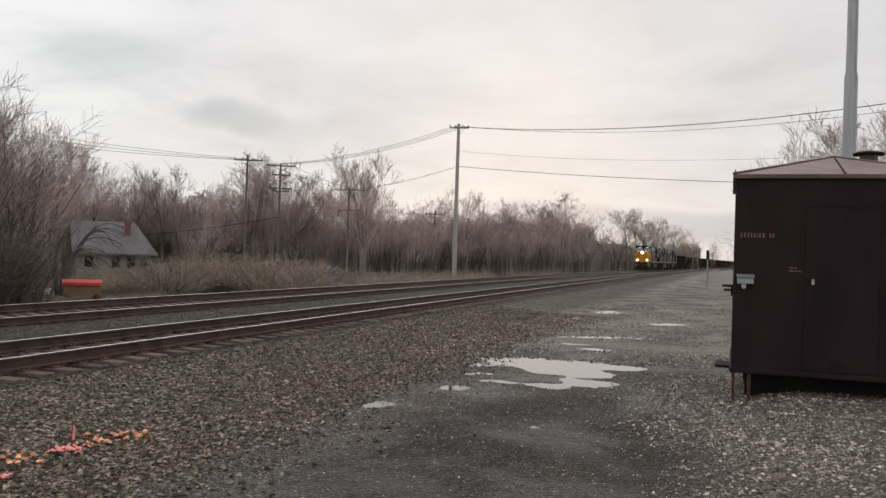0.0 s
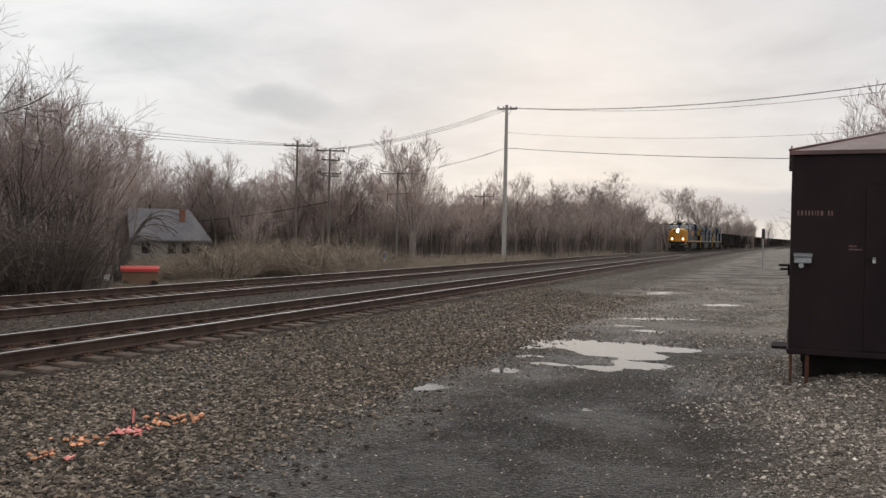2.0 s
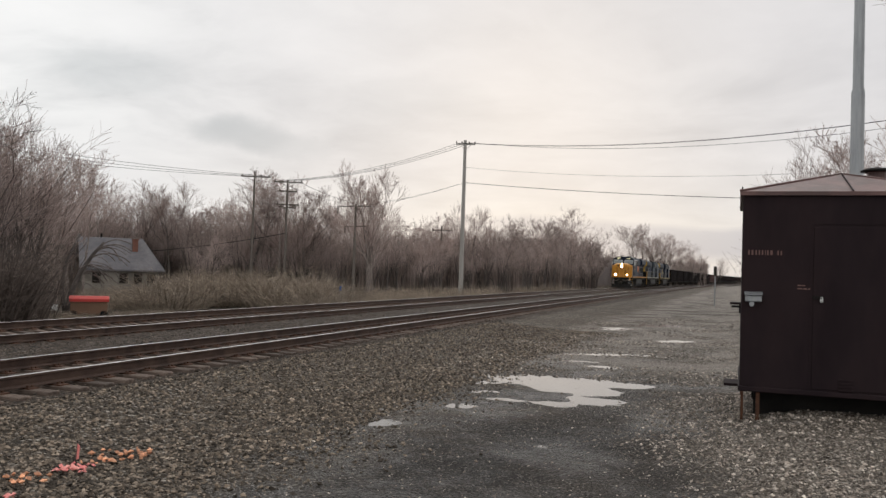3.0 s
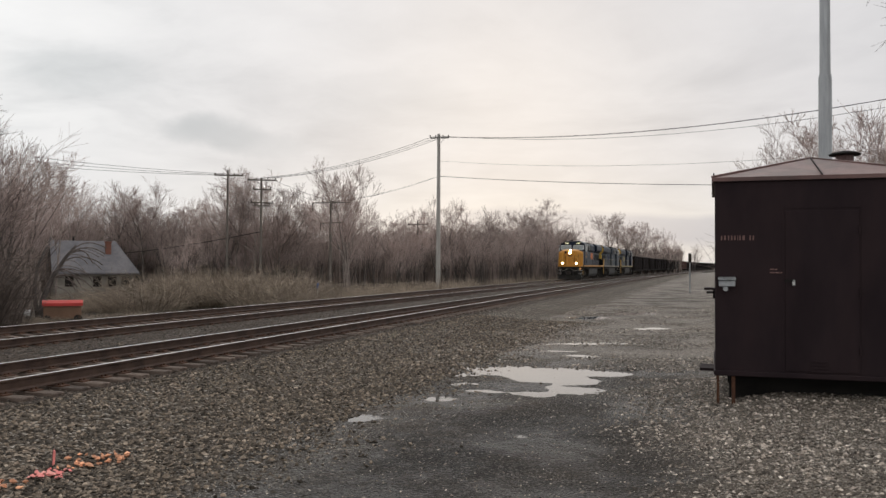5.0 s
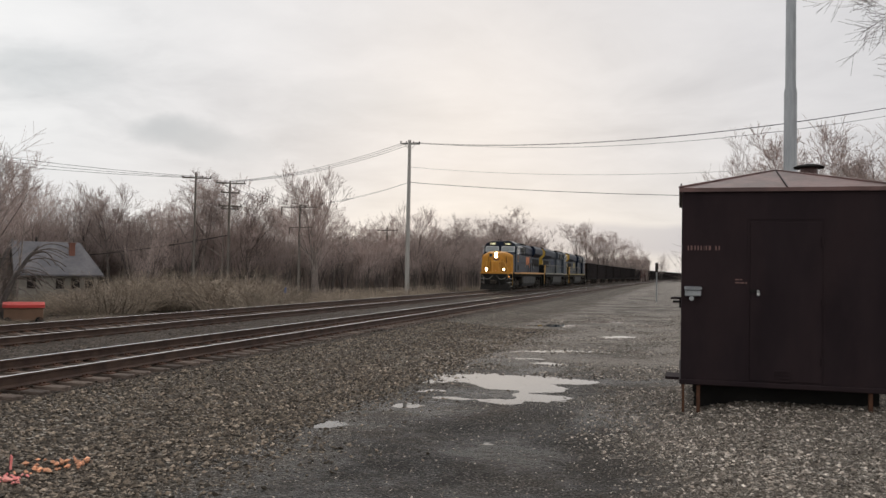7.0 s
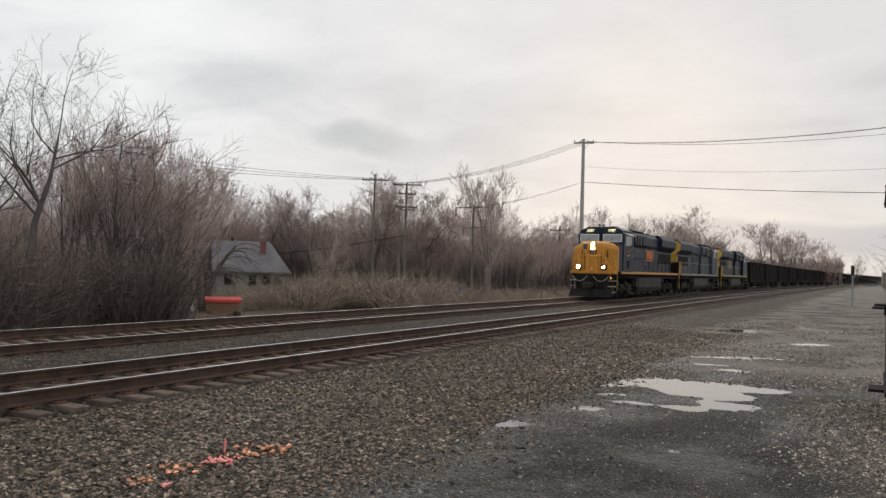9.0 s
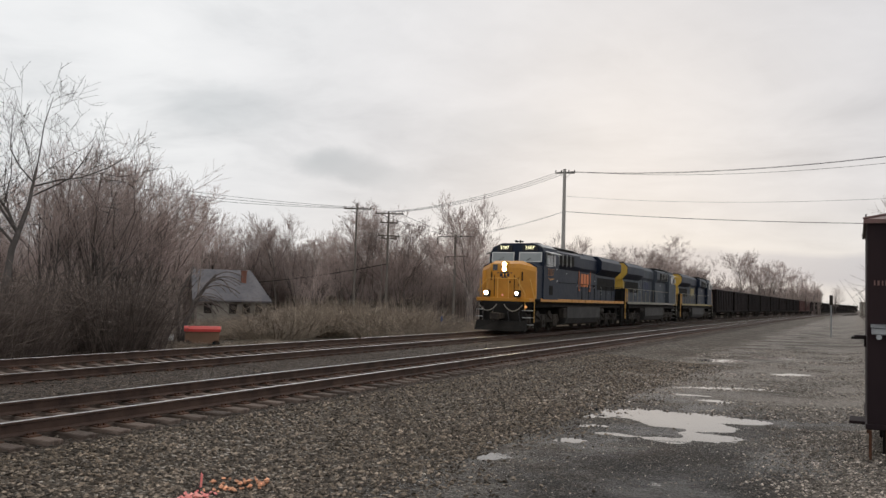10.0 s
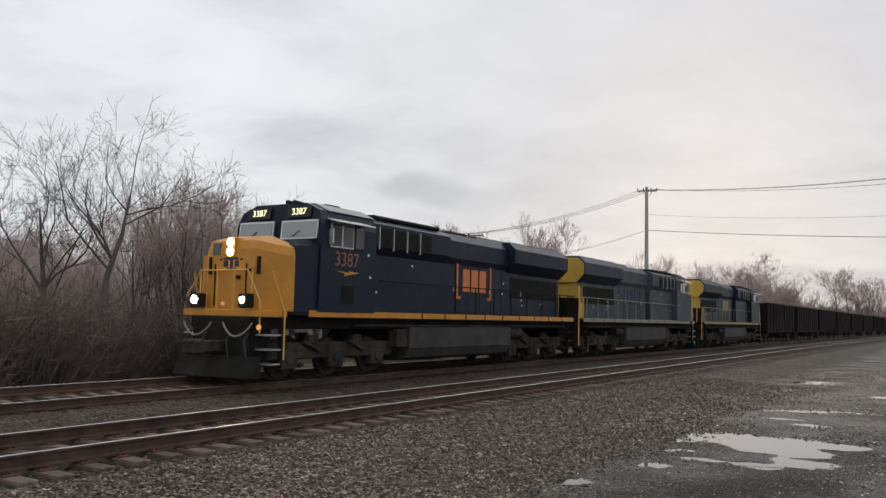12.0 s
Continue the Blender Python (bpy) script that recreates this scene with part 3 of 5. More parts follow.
stones("ballast_stones", "grey crushed ballast stones beside the track", STONE, 38000, ballast_place, lambda r: 0.013 + 0.028 * r.random() ** 1.6, 1)
stones("lane_pebbles", "scattered small stones on the wet lane", PALE_STONE, 9000, lane_place, lambda r: r.uniform(0.005, 0.016), 2)
stones("lane_gravel", "coarse pale gravel in patches up the lane", PALE_STONE, 9000, upper_lane_place, lambda r: 0.012 + 0.03 * r.random() ** 1.6, 5)
stones("pale_gravel", "pale loose gravel heaped round the shed", PALE_STONE, 30000, shed_place, lambda r: 0.007 + 0.024 * r.random() ** 2, 3)
stones("track_ballast", "dirty ballast stones between the rails", TRACK_STONE, 6000, between_place, lambda r: r.uniform(0.02, 0.045), 4)

# ---- the signal shed ----


def shed():
    x0, x1, y0, y1, z0, z1 = 0.06, 2.86, 12.6, 15.4, 0.10, 2.91
    root = thing("signal_shed", "dark brown steel railway signal shed on short rusty legs", "shed")
    body = Form().box(x0, x1, y0, y1, z0 + 0.06, z1 - 0.04, 0.02)
    part("body", body, SHED, root)
    part("base_frame", Form().box(x0 - 0.02, x1 + 0.02, y0 - 0.025, y1 + 0.02, z0, z0 + 0.075, 0.012), SHED, root)
    cx, cy = (x0 + x1) / 2, (y0 + y1) / 2
    e, b, top = 0.045, z1, z1 + 0.40
    roof = Form()
    lo = [(x0 - e, y0 - e), (x1 + e, y0 - e), (x1 + e, y1 + e), (x0 - e, y1 + e)]
    roof.rings([[(x, y, b - 0.055) for x, y in lo], [(x, y, b) for x, y in lo], [(cx + (x - cx) * 0.02, cy + (y - cy) * 0.02, top) for x, y in lo]])
    part("roof", roof, ROOF, root, "faded brown hipped sheet roof")
    for x, y in lo:
        part("ridge_seam", Form().tube([(x, y, b + 0.012), (cx, cy, top + 0.012)], 0.016, 5), ROOF, root)
    part("ridge_seam", Form().tube([(cx, y0 - e, b + 0.012), (cx, cy, top + 0.012)], 0.012, 5), SHED, root)
    vent = part("roof_vent", Form().tube([(cx + 0.5, cy + 0.15, top - 0.25), (cx + 0.5, cy + 0.15, top + 0.06)], 0.13, 16), ROOF, root, "mushroom roof ventilator")
    cap = [[(cx + 0.5 + r * math.cos(a), cy + 0.15 + r * math.sin(a), top + z) for a in np.linspace(0, 2 * math.pi, 20, endpoint=False)] for r, z in ((0.22, 0.05), (0.23, 0.07), (0.16, 0.10), (0.04, 0.12))]
    part("vent_cap", Form().rings(cap), SOOT, vent)
    # the door stands a little proud of the front
    d0, d1 = x0 + 0.93, x0 + 1.86
    door = part("door", Form().box(d0, d1, y0 - 0.012, y0 + 0.01, 0.2, 2.42, 0.004), SHED, root, "flush steel door painted like the shed")
    for z in (0.5, 1.3, 2.15):
        part("hinge", Form().tube([(d1 + 0.01, y0 - 0.03, z - 0.06), (d1 + 0.01, y0 - 0.03, z + 0.06)], 0.014, 8), SHED, door)
    part("door_frame", Form().box(d0 - 0.04, d0 - 0.008, y0 - 0.006, y0, 0.18, 2.46).box(d1 + 0.03, d1 + 0.06, y0 - 0.006, y0, 0.18, 2.46).box(d0 - 0.04, d1 + 0.06, y0 - 0.007, y0, 2.46, 2.49), SHED, root)
    lock = part("padlock", Form().box(d0 + 0.085, d0 + 0.125, y0 - 0.05, y0 - 0.02, 1.385, 1.43, 0.006), ALU, door, "small bright padlock")
    part("shackle", Form().tube([(d0 + 0.093, y0 - 0.035, 1.425), (d0 + 0.095, y0 - 0.035, 1.46), (d0 + 0.115, y0 - 0.035, 1.46), (d0 + 0.117, y0 - 0.035, 1.425)], 0.006, 6), ALU, lock)
    part("hasp", Form().box(d0 - 0.01, d0 + 0.13, y0 - 0.028, y0 - 0.02, 1.43, 1.47), SOOT, door)
    for z in (1.1, 0.8):
        part("bolt_head", Form().disc((d0 + 0.14, y0 - 0.026, z), (0, 1, 0), 0.016, 0.012, 8), SHED, door)
    for i in range(4):
        part("louvre", Form().box(d0 + 0.33, d0 + 0.53, y0 - 0.032, y0 - 0.02, 0.20 + i * 0.045, 0.22 + i * 0.045), SHED, door)
    # socket box with a rounded hood
    box = part("socket_box", Form().box(x0 + 0.05, x0 + 0.27, y0 - 0.07, y0, 1.36, 1.45, 0.012), GALV, root, "grey metal socket box with a plug")
    part("plug", Form().disc((x0 + 0.14, y0 - 0.05, 1.33), (0, 1, 0), 0.034, 0.09, 14), GALV, box)
    part("hood", Form().prism([(y0 - 0.10, 1.455), (y0 - 0.10, 1.465), (y0, 1.50), (y0, 1.475)], x0 + 0.04, x0 + 0.28, "x"), GALV, box)
    # lettering that gives the place's name stays as plain bars
    x = x0 + 0.08
    for w in (0.03, 0.04, 0.03, 0.03, 0.03, 0.015, 0.03, 0.05):
        part("letter_bar", Form().box(x, x + w * 0.62, y0 - 0.004, y0, 2.02, 2.085), ORANGE_PALE, root)
        x += w + 0.012
    x += 0.03
    for w in (0.03, 0.03):
        part("letter_bar", Form().box(x, x + w * 0.62, y0 - 0.004, y0, 2.02, 2.085), ORANGE_PALE, root)
        x += w + 0.012
    for z, ws in ((1.60, (0.05, 0.035)), (1.555, (0.06, 0.05, 0.04))):
        x = d0 - 0.20
        for w in ws:
            part("notice_bar", Form().box(x, x + w, y0 - 0.004, y0, z, z + 0.018), ORANGE_PALE, root)
            x += w + 0.012
    part("corner_pin", Form().tube([(x0 - 0.02, y0, z1), (x0 - 0.015, y0, z1 + 0.07)], 0.01, 6), SHED, root)
    for x, w in ((x0 + 0.02, 0.035), (x0 + 0.22, 0.05), (x1 - 0.34, 0.05), (x1 - 0.1, 0.05)):
        for y in (y0 + 0.02, y1 - 0.1):
            part("leg", Form().box(x, x + w, y, y + 0.06, -0.30, z0 + 0.01), RUST, root, "rusty angle-iron leg")
    part("skid", Form().box(x0 + 0.2, x1 - 0.1, y0 + 0.55, y0 + 0.75, -0.30, z0 + 0.01), SOOT, root)
    part("skid", Form().box(x0 + 0.2, x1 - 0.1, y1 - 0.5, y1 - 0.3, -0.30, z0 + 0.01), SOOT, root)
    part("side_bracket", Form().box(x0 - 0.16, x0 + 0.01, y0 + 1.2, y0 + 1.6, 1.28, 1.31).box(x0 - 0.03, x0 + 0.01, y0 + 1.35, y0 + 1.45, 1.14, 1.29), SHED, root)
    part("side_step", Form().box(x0 - 0.22, x0 + 0.01, y0 + 0.5, y0 + 1.1, 0.1, 0.14), SHED, root)


ORANGE_PALE = material("faded_pink_lettering", [(0.15, 0.085, 0.075), (0.2, 0.115, 0.1)], 20.0, 0.8)
shed()

# ---- steel mast behind the shed ----


def mast():
    x, y = 2.59, 21.9
    root = thing("steel_mast", "tall galvanised steel mast with a sleeve joint", "mast", pose(x, y, -0.4))
    part("lower_tube", Form().tube([(0, 0, 0), (0, 0, 6.6)], 0.165, 12, 0.15), GALV, root)
    part("upper_tube", Form().tube([(0, 0, 6.5), (0, 0, 15.0)], 0.125, 12, 0.1), GALV, root)
    part("collar", Form().tube([(0, 0, 6.5), (0, 0, 6.66)], 0.155, 12, 0.14), GALV, root)
    part("base_plate", Form().box(-0.35, 0.35, -0.35, 0.35, 0.0, 0.06, 0.01), GALV, root)
    for s in (-0.19, 0.19):
        part("conduit", Form().tube([(s, -0.03, 0), (s, -0.03, 4.5)], 0.02, 8), GALV, root)


mast()

# ---- poles and wires ----


def at(yaw, dist):
    """The spot at a bearing (degrees to the left of the line) and distance from the eye."""
    return -math.sin(radians(yaw)) * dist, math.cos(radians(yaw)) * dist


def crossarm(root, z, half, turn, mat, pins):
    arm = part("crossarm", Form().box(-half, half, -0.06, 0.06, z - 0.07, z + 0.07, 0.012), mat, root)
    arm.matrix_local = pose(0, 0.16, 0, 0, 0, turn)
    for p in pins:
        part("insulator", Form().tube([(p, 0, z + 0.06), (p, 0, z + 0.16)], 0.05, 8).tube([(p, 0, z + 0.15), (p, 0, z + 0.26)], 0.075, 8, 0.05), CERAMIC, arm)
    for q in (-0.5, 0.5):
        part("brace", Form().tube([(q * half * 1.1, -0.07, z - 0.06), (0, -0.07, z - 0.65)], 0.02, 5), mat, arm)


def pole(spot, base, top, r, mat, arms, label):
    root = thing("utility_pole", label, "utility pole", pose(spot[0], spot[1], base), group="poles along the line")
    h = top - base
    part("shaft", Form().tube([(0, 0, 0), (0, 0, h * 0.5), (0, 0, h)], r, 10, r * 0.62), mat, root)
    for dz, half, turn, pins in arms:
        crossarm(root, h - dz, half, turn, mat, pins)
    return root


P0 = at(18.18, 82.0)
pole(P0, -0.8, 14.55, 0.24, POLE_PALE, [(0.35, 0.95, 14, (-0.9, -0.35, 0.35, 0.9))], "tall pale weathered wooden utility pole with one crossarm")
P1 = at(32.3, 92.0)
pole(P1, -1.8, 11.75, 0.15, POLE_DARK, [(0.6, 1.5, 25, (-1.4, -0.6, 0.6, 1.4))], "brown wooden utility pole with one crossarm")
P2 = at(30.12, 92.0)
pole(P2, -1.7, 11.0, 0.17, POLE_DARK, [(0.25, 1.55, 25, (-1.4, -0.6, 0.6, 1.4)), (1.25, 1.0, 40, (-0.9, 0.9)), (2.7, 1.2, 30, (-1.1, 1.1)), (3.0, 1.0, 60, (-0.9, 0.9))], "grey wooden utility pole with four crossarms")
P3 = at(25.5, 88.0)
p3 = pole(P3, -1.2, 8.4, 0.17, POLE_DARK, [(0.5, 0.1, 25, ())], "dark wooden pole with thin signal arms")


def signal_arm(root, z, half, drop):
    """A thin bent arm with a hanging rod, on a pole."""
    bar = part("signal_arm", Form().tube([(-half, 0, 0), (half * 0.2, 0, 0.05), (half, 0, 0.1)], 0.05, 6), POLE_DARK, root)
    bar.matrix_local = pose(0, 0.1, z, 0, 0, 22)
    part("drop_rod", Form().tube([(-half, 0, 0), (-half, 0, -drop)], 0.06, 6), POLE_DARK, bar)


signal_arm(p3, 9.3, 1.9, 0.8)
signal_arm(p3, 7.2, 1.1, 0.7)
pole(at(19.6, 120.0), -0.9, 8.1, 0.17, POLE_DARK, [(0.6, 1.5, 15, (-1.4, 1.4))], "far brown utility pole with one crossarm")


def cable(a, b, sag, r=0.018):
    a, b = Vector(a), Vector(b)
    pts = [a.lerp(b, i / 24) - Vector((0, 0, 4 * sag * (i / 24) * (1 - i / 24))) for i in range(25)]
    thing("overhead_wire", "thin black overhead wire strung between poles", "wire", form=Form().tube(pts, r, 4), mat=WIRE, group="overhead wires")


def wires():
    t0 = (P0[0], P0[1], 14.3)
    # over the yard towards the next pole, out of view
    for dx, z1, sag in ((-0.6, 18.4, 3.1), (0.0, 18.5, 3.05), (0.6, 18.3, 3.45)):
        cable((t0[0] + dx, t0[1], t0[2]), (40.0 + dx, 58.0, z1), sag)
    cable((t0[0], t0[1], 11.9), (40.0, 58.0, 12.9), 2.44, 0.013)
    cable((t0[0], t0[1], 10.4), (40.0, 58.0, 7.65), 1.2, 0.03)
    # past the other poles, and away along the woods
    for dx in (-1.3, 0.0, 1.3):
        cable((P1[0] + dx, P1[1], 11.2), (-112.0 + dx, 76.0, 19.6 + dx * 0.6), 1.2, 0.026)
        cable((P2[0] + dx * 0.8, P2[1], 10.9), (t0[0] + dx * 0.5, t0[1], 14.3), 0.7, 0.02)
    for dx in (-1.3, 1.3):
        cable((P2[0] + dx, P2[1], 10.8), (P3[0] + dx * 0.4, P3[1], 8.2), 0.2, 0.018)
        cable((P3[0] + dx * 0.4, P3[1], 8.2), (t0[0], t0[1], 10.4), 0.35, 0.012)
    cable((P2[0], P2[1], 5.2), (-86.0, 76.0, 2.3), 1.2, 0.05)


wires()

# ---- house, and small things beyond the tracks ----


def house():
    root = thing("house", "old white house with a grey shingle roof behind brush", "house", pose(-64.3, 75.0, -1.95, 0, 0, 47))
    part("wall", Form().prism([(-3.0, 0), (-3.0, 3.1), (0, 6.2), (3.0, 3.1), (3.0, 0)], -3.4, 1.9, "x").box(1.905, 3.4, -2.98, 2.98, 0, 2.7), SIDING, root)
    for s in (-1, 1):
        part("roof", Form().add([(-3.7, 0, 6.25), (2.2, 0, 6.25), (2.2, 0, 6.42), (-3.7, 0, 6.42), (-3.7, s * -3.5, 2.65), (3.9, s * -3.5, 2.65), (3.9, s * -3.5, 2.82), (-3.7, s * -3.5, 2.82)], [(0, 1, 2, 3), (4, 7, 6, 5), (0, 4, 5, 1), (3, 2, 6, 7), (0, 3, 7, 4), (1, 5, 6, 2)]), SHINGLE, root, "grey shingle roof slope")
    for x in (-2.2, 0.2, 1.5, 2.7):
        w = part("window", Form().box(x - 0.45, x + 0.45, -3.06, -2.98, 1.2, 2.5), SIDING, root)
        part("pane", Form().box(x - 0.37, x + 0.37, -3.08, -3.05, 1.28, 2.42), DARK_PANE, w)
    w = part("window", Form().box(-3.46, -3.38, -0.5, 0.5, 3.4, 4.6), WHITE, root)
    part("pane", Form().box(-3.48, -3.45, -0.42, 0.42, 3.48, 4.52), DARK_PANE, w)
    part("chimney", Form().box(1.1, 1.6, -1.5, -1.0, 4.6, 6.35, 0.02).box(1.05, 1.65, -1.55, -0.95, 6.2, 6.35), BRICK, root, "red brick chimney")
    root.scale = (1.12, 1.12, 0.95)
    part("vent_pipe", Form().tube([(-1.6, 0.2, 6.0), (-1.6, 0.2, 6.9)], 0.09, 8), SOOT, root)


house()


def covered_cart():
    root = thing("covered_cart", "low rusty orange cart under a red cover beside the tracks", "cart", pose(-30.9, 34.1, -1.28, 0, 0, 42))
    part("side_board", Form().box(-0.86, 0.86, -0.55, 0.55, 0.18, 0.86, 0.04), RUST_ORANGE, root)
    part("cover", Form().prism([(-0.62, 0.84), (-0.6, 0.98), (-0.3, 1.1), (0.3, 1.1), (0.6, 0.98), (0.62, 0.84)], -0.92, 0.92, "x"), RED, root, "bright red cover")
    for x in (-0.7, 0.7):
        for y in (-0.5, 0.5):
            part("wheel", Form().disc((x, y, 0.2), (0, 1, 0), 0.2, 0.1, 14), BLACK, root)


covered_cart()


def markers():
    x, y = -30.3, 31.2
    root = thing("junction_box", "small white metal box on a stake by the track", "box", pose(x, y, ground_z(x, y), 0, 0, 45))
    part("case", Form().box(-0.14, 0.14, -0.1, 0.1, 0.35, 0.62, 0.02), WHITE, root)
    part("stake", Form().box(-0.03, 0.03, -0.03, 0.03, -0.1, 0.36), GRIME, root)
    x, y = at(26.33, 58.0)
    root = thing("marker_post", "short post with a blue cap beside the tracks", "post", pose(x, y, ground_z(x, y)))
    part("post", Form().tube([(0, 0, -0.1), (0, 0, 1.0)], 0.05, 8), WHITE, root)
    part("cap", Form().tube([(0, 0, 0.95), (0, 0, 1.35)], 0.075, 8), BLUE_SIGN, root)
    x, y = -1.77, 70.0
    root = thing("line_sign", "thin grey steel sign post with a small plate", "sign", pose(x, y, ground_z(x, y)))
    part("post", Form().tube([(0, 0, -0.1), (0, 0, 3.1)], 0.05, 8), GALV, root)
    part("plate", Form().box(-0.12, 0.12, -0.06, -0.045, 2.4, 3.15, 0.005), GRIME, root)
    x, y = 3.2, 235.0
    root = thing("trailer", "pale grey box trailer parked at the far end", "trailer", pose(x, y, -0.9, 0, 0, 8))
    part("box", Form().box(-2.2, 2.2, 0, 2.6, 1.0, 4.6, 0.05), SIDING, root)
    for k in range(6):
        part("rib", Form().box(-2.0 + k * 0.75, -1.9 + k * 0.75, -0.04, 0.0, 1.05, 4.5), GRIME, root)
    for k in (-1.4, 1.4):
        part("wheel", Form().disc((k, 0.3, 0.5), (0, 1, 0), 0.5, 0.3, 14), BLACK, root)
    # a dark steel bench beyond the shed
    root = thing("steel_bench", "dark low steel work bench standing behind the shed", "bench", pose(0.85, 38.0, -0.4))
    part("top", Form().box(-1.1, 1.3, -0.6, 0.6, 0.92, 1.0, 0.015), SOOT, root)
    for x in (-0.5, 1.1):
        for y in (-0.5, 0.5):
            part("leg", Form().box(x - 0.04, x + 0.04, y - 0.04, y + 0.04, -0.05, 0.93), SOOT, root)


markers()


def spray_marks():
    """Paint sprayed over the stones, and the pin flag that stands in it."""
    rnd = random.Random(17)
    for mat, spots, label in ((ORANGE_SPRAY, ((-6.1, 7.15, 0.16, 26), (-5.9, 7.4, 0.12, 18), (-6.12, 6.05, 0.16, 22), (-6.1, 5.6, 0.12, 10)), "ballast stones sprayed with orange marking paint"),
                              (PINK_SPRAY, ((-6.05, 6.6, 0.11, 26), (-5.8, 5.6, 0.03, 3)), "ballast stones sprayed with pink marking paint")):
        f = Form()
        for x, y, r, n in spots:
            for k in range(n):
                px, py, s = rnd.gauss(x, r * 0.7), rnd.gauss(y, r * 0.9), rnd.uniform(0.02, 0.045)
                c = Vector((px, py, ground_z(px, py) + 0.035 + rnd.uniform(0, 0.015)))
                ax = [Vector((rnd.uniform(0.6, 1.2) * s, rnd.uniform(-0.4, 0.4) * s, rnd.uniform(-0.4, 0.4) * s)), Vector((rnd.uniform(-0.4, 0.4) * s, rnd.uniform(0.6, 1.2) * s, 0)), Vector((0, 0, s * 0.6))]
                f.add([c + ax[0], c - ax[0], c + ax[1], c - ax[1], c + ax[2], c - ax[2]], [(0, 2, 4), (2, 1, 4), (1, 3, 4), (3, 0, 4), (2, 0, 5), (1, 2, 5), (3, 1, 5), (0, 3, 5)])
        thing("painted_stones", label, "painted stones", form=f, mat=mat, kind="stuff")
    root = thing("pin_flag", "small pink plastic marking flag on a wire", "marking flag", pose(-6.12, 6.7, ground_z(-6.12, 6.7), 6, 8, 0))
    part("wire", Form().tube([(0, 0, -0.03), (0, 0, 0.28)], 0.005, 5), WIRE, root)
    part("flag", Form().prism([(-0.004, 0.08), (0.028, 0.1), (0.03, 0.23), (0.0, 0.25)], -0.003, 0.003, "y"), PINK_SPRAY, root)


spray_marks()

# ---- bare trees ----


def grow(seed, height, spread, levels, kids, sides=(6, 4, 3, 3, 3), lean=0.0, fork=0.35, twig=0.0085, up=0.35, crook=1.0, stout=0.0125):
    """A leafless tree: returns the limbs (thick) and the twigs (thin) as two forms."""
    rnd = random.Random(seed)
    limbs, twigs = Form(), Form()

    def branch(p, d, length, r, level):
        steps = 4 if level < 2 else (2 if level < levels else 1)
        pts, rad = [p], [r]
        end = max(twig, r * (0.16, 0.3, 0.45, 0.5, 0.5)[level])
        for i in range(steps):
            j = (0.13 if level == 0 else 0.22) * crook
            d = (d + Vector((rnd.uniform(-j, j), rnd.uniform(-j, j), rnd.uniform(-j * 0.5, j) + (up * 0.12 if level else 0.05)))).normalized()
            pts.append(pts[-1] + d * length / steps)
            rad.append(r + (end - r) * (i + 1) / steps)
        n = sides[min(level, len(sides) - 1)]
        rings = []
        a = None
        for i, q in enumerate(pts):
            t = (pts[min(i + 1, steps)] - pts[max(i - 1, 0)]).normalized()
            a = t.orthogonal().normalized() if a is None else (a - t * a.dot(t)).normalized()
            b = t.cross(a)
            rings.append([tuple(q + (a * math.cos(2 * math.pi * k / n) + b * math.sin(2 * math.pi * k / n)) * rad[i]) for k in range(n)])
        (limbs if level < 2 else twigs).rings(rings, caps=False)
        if level >= levels:
            return
        for k in range(kids[level]):
            f = rnd.uniform(fork if level == 0 else 0.2, 1.0)
            i = min(steps - 1, int(f * steps))
            q = pts[i].lerp(pts[i + 1], f * steps - i)
            t = (pts[i + 1] - pts[i]).normalized()
            turn = rnd.uniform(0, 2 * math.pi)
            a = t.orthogonal().normalized()
            side = a * math.cos(turn) + t.cross(a) * math.sin(turn)
            wide = spread * rnd.uniform(0.6, 1.25)
            nd = (t * math.cos(wide) + side * math.sin(wide)).normalized()
            branch(q, nd, length * rnd.uniform(0.42, 0.72) * (1.15 - 0.45 * f), max(twig, (rad[i]) * rnd.uniform(0.34, 0.55)), level + 1)

    branch(Vector((0, 0, -0.15)), Vector((lean, 0, 1)).normalized(), height * 0.72, height * stout, 0)
    return limbs, twigs


def tree_model(name, label, seeds, height, spread, levels, kids, lean=0.0, **kw):
    """A bare tree, or a clump of stems from one root where more than one seed is given."""
    limbs, twigs = Form(), Form()
    for j, seed in enumerate(seeds):
        a, b = grow(seed, height * (1.0 - 0.11 * (j % 3)), spread, levels, kids, lean=lean, **kw)
        turn = pose(0, 0, 0, 0, 0, 360 * j / len(seeds)) @ pose(0.25 * (len(seeds) > 1), 0, 0)
        limbs.add([turn @ Vector(p) for p in a.v], a.f)
        twigs.add([turn @ Vector(p) for p in b.v], b.f)
    root = thing(name, label, "tree", group="bare trees")
    part("trunk", limbs, BARK if len(seeds) == 1 else GREY_BARK, root, smooth=True)
    part("crown", twigs, TWIG, root, "leafless twig crown")
    return root, max(p[2] for p in twigs.v)


